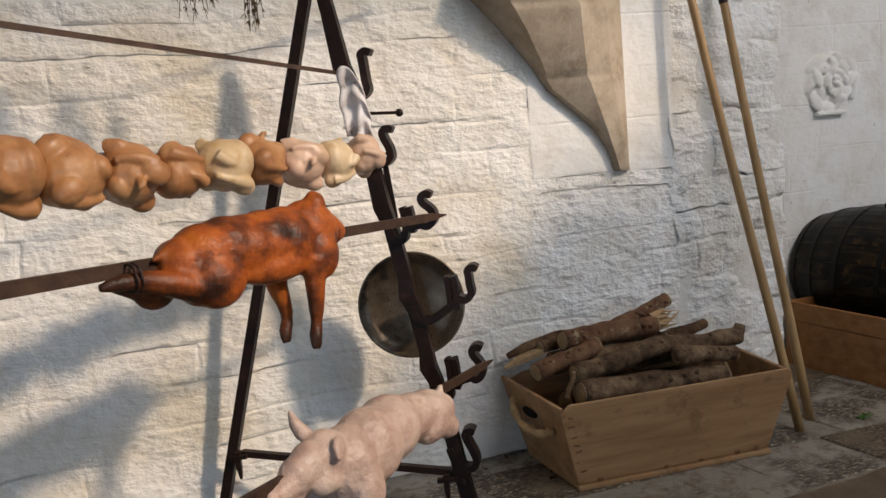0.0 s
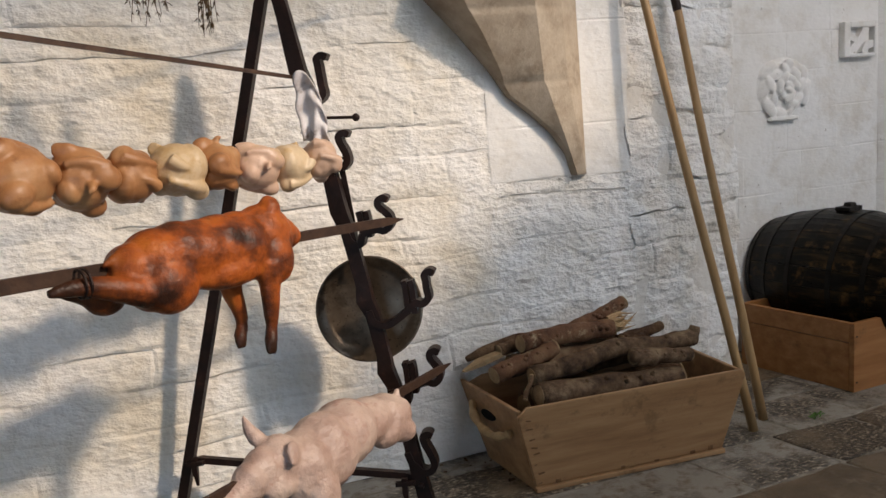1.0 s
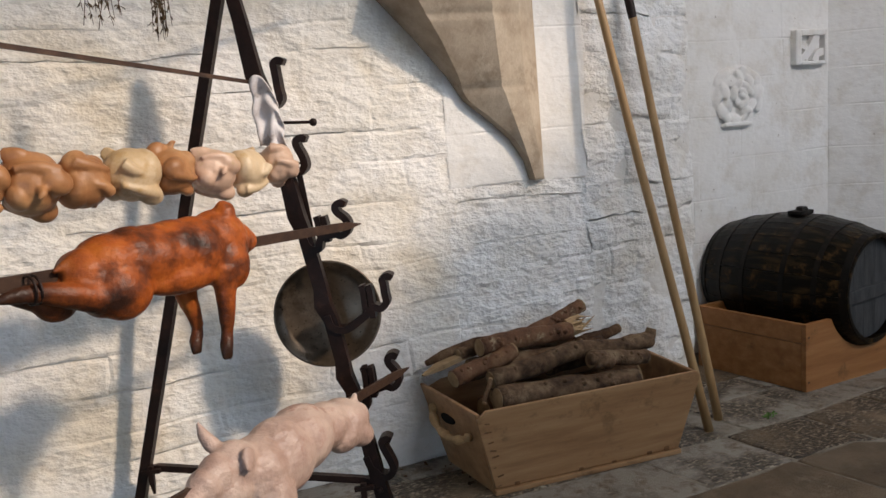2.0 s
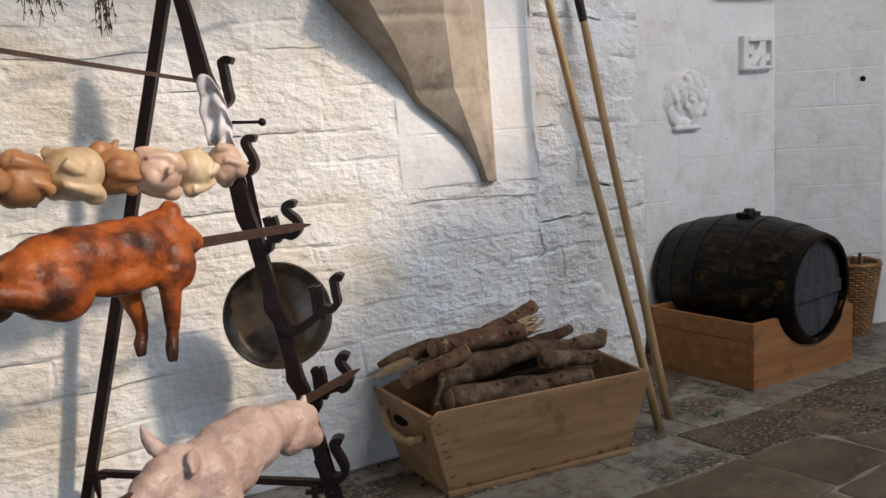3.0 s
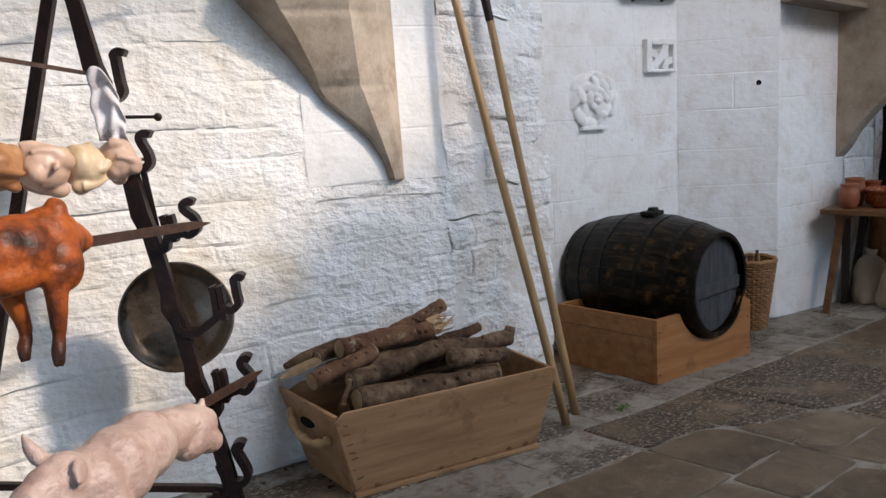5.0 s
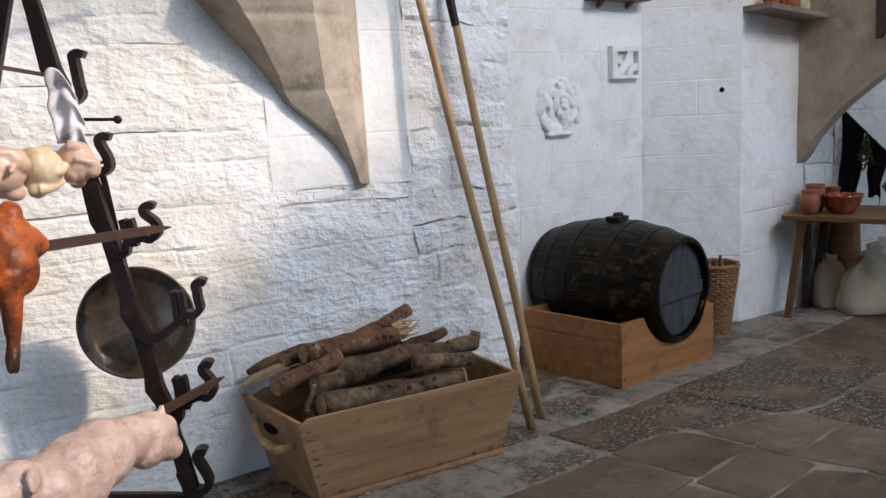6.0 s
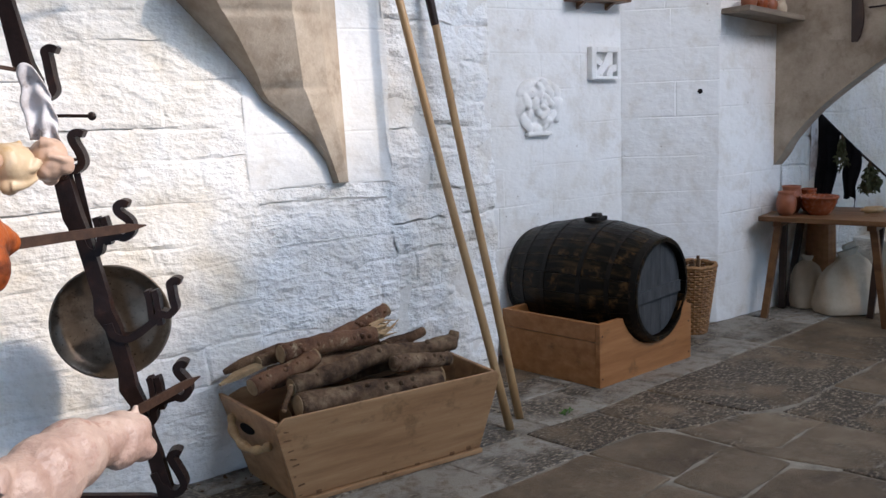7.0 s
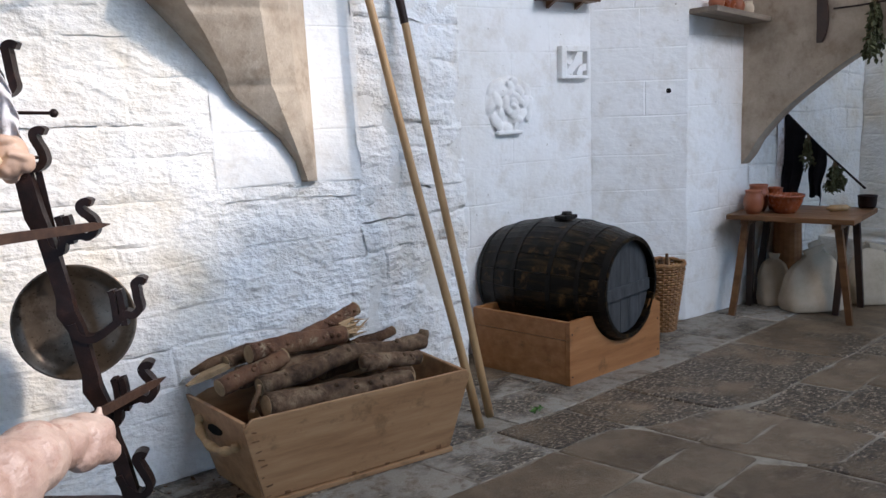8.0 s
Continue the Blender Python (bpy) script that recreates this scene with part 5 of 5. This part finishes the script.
def stone(parent, at, right, out, w, h, base, depth, proud, round_off, lump, wander, material, name="stone", nx=5, nz=3):
    """One limewashed stone of a few faces, lumpy, its edge sunk into the joint."""
    bm = bmesh.new()
    up = Vector((0, 0, 1))
    g = []
    for j in range(nz + 1):
        row = []
        for i in range(nx + 1):
            fu = (0, round_off / w, *[k / (nx - 2) for k in range(1, nx - 2)], 1 - round_off / w, 1)[i]
            fv = (0, round_off / h, *[k / (nz - 2) for k in range(1, nz - 2)], 1 - round_off / h, 1)[j]
            edge = i in (0, nx) or j in (0, nz)
            p = at + right * (fu * w) + up * (fv * h)
            d = noise.noise(p * 2.6) * lump + noise.noise(p * 9.0) * lump * 0.6
            sunk = min(max(0.22 + 1.5 * noise.noise(p * 3.1 + Vector((4, 0, 11))) + (0.15 if j in (0, nz) else -0.20), 0.0), 1.0)
            s = sway(p) * wander
            q = p + right * s.x + up * s.z + out * (base + d * 0.9 - sunk * depth if edge else base + d + (proud - base) * 0.6)
            if edge:
                q += (right * noise.noise(p * 14.0 + Vector((7, 0, 0))) + up * noise.noise(p * 14.0 + Vector((0, 9, 0)))) * (0.3 * lump + 0.4 * round_off)
            row.append(q)
        g.append(row)
    face = [[bm.verts.new(g[j][i]) for i in range(1, nx)] for j in range(1, nz)]
    for r0, r1 in zip(face, face[1:]):
        for i in range(nx - 2):
            bm.faces.new((r0[i], r0[i + 1], r1[i + 1], r1[i])).smooth = True
    # the worn edge all round
    ring = [(i, 0) for i in range(nx)] + [(nx, j) for j in range(nz)] + [(i, nz) for i in range(nx, 0, -1)] + [(0, j) for j in range(nz, 0, -1)]
    low = [bm.verts.new(g[j][i]) for i, j in ring]
    top = [bm.verts.new(g[min(max(j, 1), nz - 1)][min(max(i, 1), nx - 1)]) for i, j in ring]
    for k in range(len(ring)):
        m = (k + 1) % len(ring)
        corners = [low[k], low[m], top[m], top[k]]
        if (top[m].co - top[k].co).length < 1e-6:
            corners = [low[k], low[m], top[k]]
        bm.faces.new(corners)
    me = bpy.data.meshes.new(name)
    bm.to_mesh(me)
    bm.free()
    me.materials.append(material)
    ob = new(name, me)
    ob.parent = parent
    return ob


def courses(parent, a, b, z0, z1, heights, lengths, proud, round_off, lump, joint, seed, material, skip=None, off=0.0):
    """Rows of stones on the upright face from a to b (plan points)."""
    rs = random.Random(seed)
    a, b = Vector((*a, 0)), Vector((*b, 0))
    right = (b - a).normalized()
    out = Vector((right.y, -right.x, 0))
    total = (b - a).length
    z = z0
    while z < z1 - 0.02:
        h = min(rs.uniform(*heights), z1 - z)
        if z1 - z - h < heights[0] * 0.5:
            h = z1 - z
        x = 0.0
        while x < total - 0.01:
            w = rs.uniform(*lengths)
            if total - x - w < lengths[0] * 0.6:
                w = total - x
            mid = a + right * (x + w / 2)
            if not (skip and skip(mid.x, z + h / 2)):
                dz = rs.uniform(-0.006, 0.006) * (lump > 0.004)
                stone(parent, a + right * (x + joint / 2) + Vector((0, 0, z + joint / 2 + dz)) + out * off, right, out, w - joint, h - joint, 0.012, proud, 0.012 + proud * rs.uniform(-0.3, 0.4), min(round_off, h * 0.2, w * 0.2), lump, 0.030 if lump > 0.005 else 0.006, material, nx=9 if w > 0.3 else 7, nz=6)
            x += w
        z += h


courses(wall_north, (-3.6, 0.014), (-1.128, 0.014), 0.0, 2.35, (0.11, 0.20), (0.18, 0.52), 0.0065, 0.015, 0.008, 0.0, 3, WHITE_ROUGH)
courses(wall_north, (-1.150, 0.014), (-0.41, 0.014), 0.0, 1.27, (0.11, 0.20), (0.16, 0.40), 0.0055, 0.016, 0.012, 0.0, 4, WHITE_HEAVY)
courses(wall_north, (-1.150, 0.014), (-0.41, 0.014), 1.27, 2.35, (0.20, 0.27), (0.30, 0.50), 0.004, 0.008, 0.002, 0.0, 5, WHITE_SMOOTH)
courses(wall_north, (-0.43, 0.0115), (0.285, 0.100), 0.0, 2.35, (0.11, 0.21), (0.12, 0.32), 0.010, 0.022, 0.034, 0.0, 6, WHITE_HEAVY)
courses(wall_recess, (0.305, 0.652), (1.850, 0.652), 0.0, 2.75, (0.20, 0.27), (0.32, 0.56), 0.005, 0.008, 0.003, 0.0, 8, WHITE_SMOOTH)
courses(wall_recess, (1.855, 0.650), (2.403, 0.245), 0.0, 2.75, (0.22, 0.30), (0.30, 0.68), 0.005, 0.008, 0.003, 0.0, 9, WHITE_SMOOTH)
courses(wall_recess, (2.392, 0.250), (3.12, 0.250), 0.0, 2.75, (0.22, 0.30), (0.34, 0.62), 0.005, 0.008, 0.003, 0.0, 10, WHITE_SMOOTH)
courses(wall_recess, (3.12, 0.250), (4.79, 0.250), 0.0, 2.75, (0.14, 0.22), (0.2, 0.45), 0.010, 0.014, 0.010, 0.0, 11, WHITE_ROUGH)
courses(wall_east, (4.8, 0.24), (4.8, -2.2), 0.42, 2.75, (0.15, 0.22), (0.25, 0.45), 0.010, 0.014, 0.010, 0.0, 12, WHITE_ROUGH)

# ---- flagstones ----
rs = random.Random(17)
# joints between the courses as (x, y) breaks, then the cross joints of each course where the paving is regular
LINES = (
    ((-6, 0.64), (5, 0.64)),
    ((-6, 0.16), (0, 0.10), (2, 0.22), (5, 0.30)),
    ((-6, -0.10), (0, -0.16), (2, -0.02), (5, 0.16)),
    ((-6, -0.44), (-1, -0.52), (0, -0.49), (0.5, -0.48), (1, -0.42), (2.2, -0.33), (3, -0.23), (5, -0.02)),
    ((-6, -1.0), (-1, -0.93), (0, -0.86), (0.5, -0.84), (0.6, -0.97), (1.0, -0.98), (1.2, -1.13), (2.3, -0.99), (3, -0.91), (5, -0.7)),
    ((-6, -1.45), (-1, -1.4), (0.1, -1.29), (0.6, -1.21), (0.68, -1.38), (1.19, -1.30), (1.25, -1.41), (1.75, -1.35), (3, -1.2), (5, -1.0)),
    ((-6, -1.9), (-1, -1.75), (0.2, -1.57), (0.7, -1.5), (0.78, -1.77), (1.35, -1.72), (2.5, -1.6), (5, -1.4)),
)
CUTS = ((), (0.6, 1.2, 1.9), (0.05, 0.50, 0.95, 1.60, 2.10, 2.75, 3.4, 4.1), (-0.03, 0.45, 0.90, 2.15, 3.0, 3.9), (0.04, 0.56, 1.17, 1.72, 2.5, 3.3, 4.2), (0.10, 0.60, 1.20, 1.95, 2.7, 3.6), (0.2, 0.75, 1.3, 2.0, 2.8, 3.7))


def course_line(k, x):
    if k < len(LINES):
        y = float(np.interp(x, [p[0] for p in LINES[k]], [p[1] for p in LINES[k]]))
    else:
        y = (-2.25, -2.8, -3.4, -4.0, -4.58)[k - len(LINES)] + 0.05 * x * (k < 11)
    return y + (0.025 * noise.noise(Vector((x * 1.3, k * 3.7, 0.5))) if 0 < k < 11 else 0.0)


def flag(loop, material):
    """One worn flagstone with an uneven rounded edge."""
    bm = bmesh.new()
    c = sum((Vector(p) for p in loop), Vector((0, 0))) / len(loop)
    ring, corners = [], (0, len(loop) // 2 - 1, len(loop) // 2, len(loop) - 1)
    for i, p in enumerate(loop):
        p, q = Vector(p), Vector(loop[(i + 1) % len(loop)])
        for k in (0.0, 0.3, 0.5, 0.75):
            r = p.lerp(q, k)
            n = (c - r).normalized()
            ring.append(r + n * (0.008 + 0.012 * noise.noise(Vector((r.x * 5, r.y * 5, 3))) + 0.009 * noise.noise(Vector((r.x * 17, r.y * 17, 8))) + (0.010 if k == 0 and i in corners else 0)))
    tilt = (rs.uniform(-0.006, 0.006), rs.uniform(-0.006, 0.006), rs.uniform(-0.002, 0.003))
    top = lambda r: -0.001 + tilt[2] + tilt[0] * (r.x - c.x) + tilt[1] * (r.y - c.y)
    outer = [bm.verts.new((r.x, r.y, -0.018)) for r in ring]
    edge = [bm.verts.new((r.x, r.y, top(r) - 0.004)) for r in ring]
    inner = [bm.verts.new((*(r + (c - r).normalized() * (0.010 + 0.008 * noise.noise(Vector((r.x * 11, r.y * 11, 5))))), top(r))) for r in ring]
    n = len(ring)
    for i in range(n):
        j = (i + 1) % n
        bm.faces.new((outer[i], outer[j], edge[j], edge[i]))
        bm.faces.new((edge[i], edge[j], inner[j], inner[i]))
    bm.faces.new(inner)
    me = bpy.data.meshes.new("flagstone")
    bm.to_mesh(me)
    bm.free()
    me.materials.append(material)
    ob = new("flagstone", me)
    ob.parent = floor


DARK_AT = ((0.25, -0.62), (0.75, -0.7), (1.70, -0.7), (1.45, -1.28), (1.6, -1.55), (2.9, -1.1))
for k in range(11):
    fixed = list(CUTS[k]) if k < len(CUTS) and CUTS[k] else [0.3]
    cuts = [fixed[0]]
    while cuts[0] > -5.3:
        cuts.insert(0, cuts[0] - rs.uniform(0.40, 1.0))
    cuts[0] = -5.97
    cuts += fixed[1:]
    while cuts[-1] < 4.3:
        cuts.append(cuts[-1] + rs.uniform(0.5, 0.95))
    for x0, x1 in zip(cuts, cuts[1:]):
        shear = lambda x: 0.25 * (course_line(k, x) - course_line(k + 1, x))
        upper = [x0 + (x1 - x0) * j / 4 for j in range(5)]
        lower = [x0 + shear(x0) + (x1 + shear(x1) - x0 - shear(x0)) * j / 4 for j in range(5)]
        loop = [(x, course_line(k + 1, x)) for x in lower] + [(x, course_line(k, x)) for x in upper[::-1]]
        cx, cy = (x0 + x1) / 2, (course_line(k, x0) + course_line(k + 1, x1)) / 2
        dark = any(abs(cx + 0.06 - dx) < (x1 - x0) / 2 and course_line(k + 1, dx) < dy < course_line(k, dx) for dx, dy in DARK_AT)
        flag(loop, PITTED if dark or rs.random() < 0.07 else DUSTY if k in (1, 2) or (k == 3 and cx < 0.0) else FLAG)
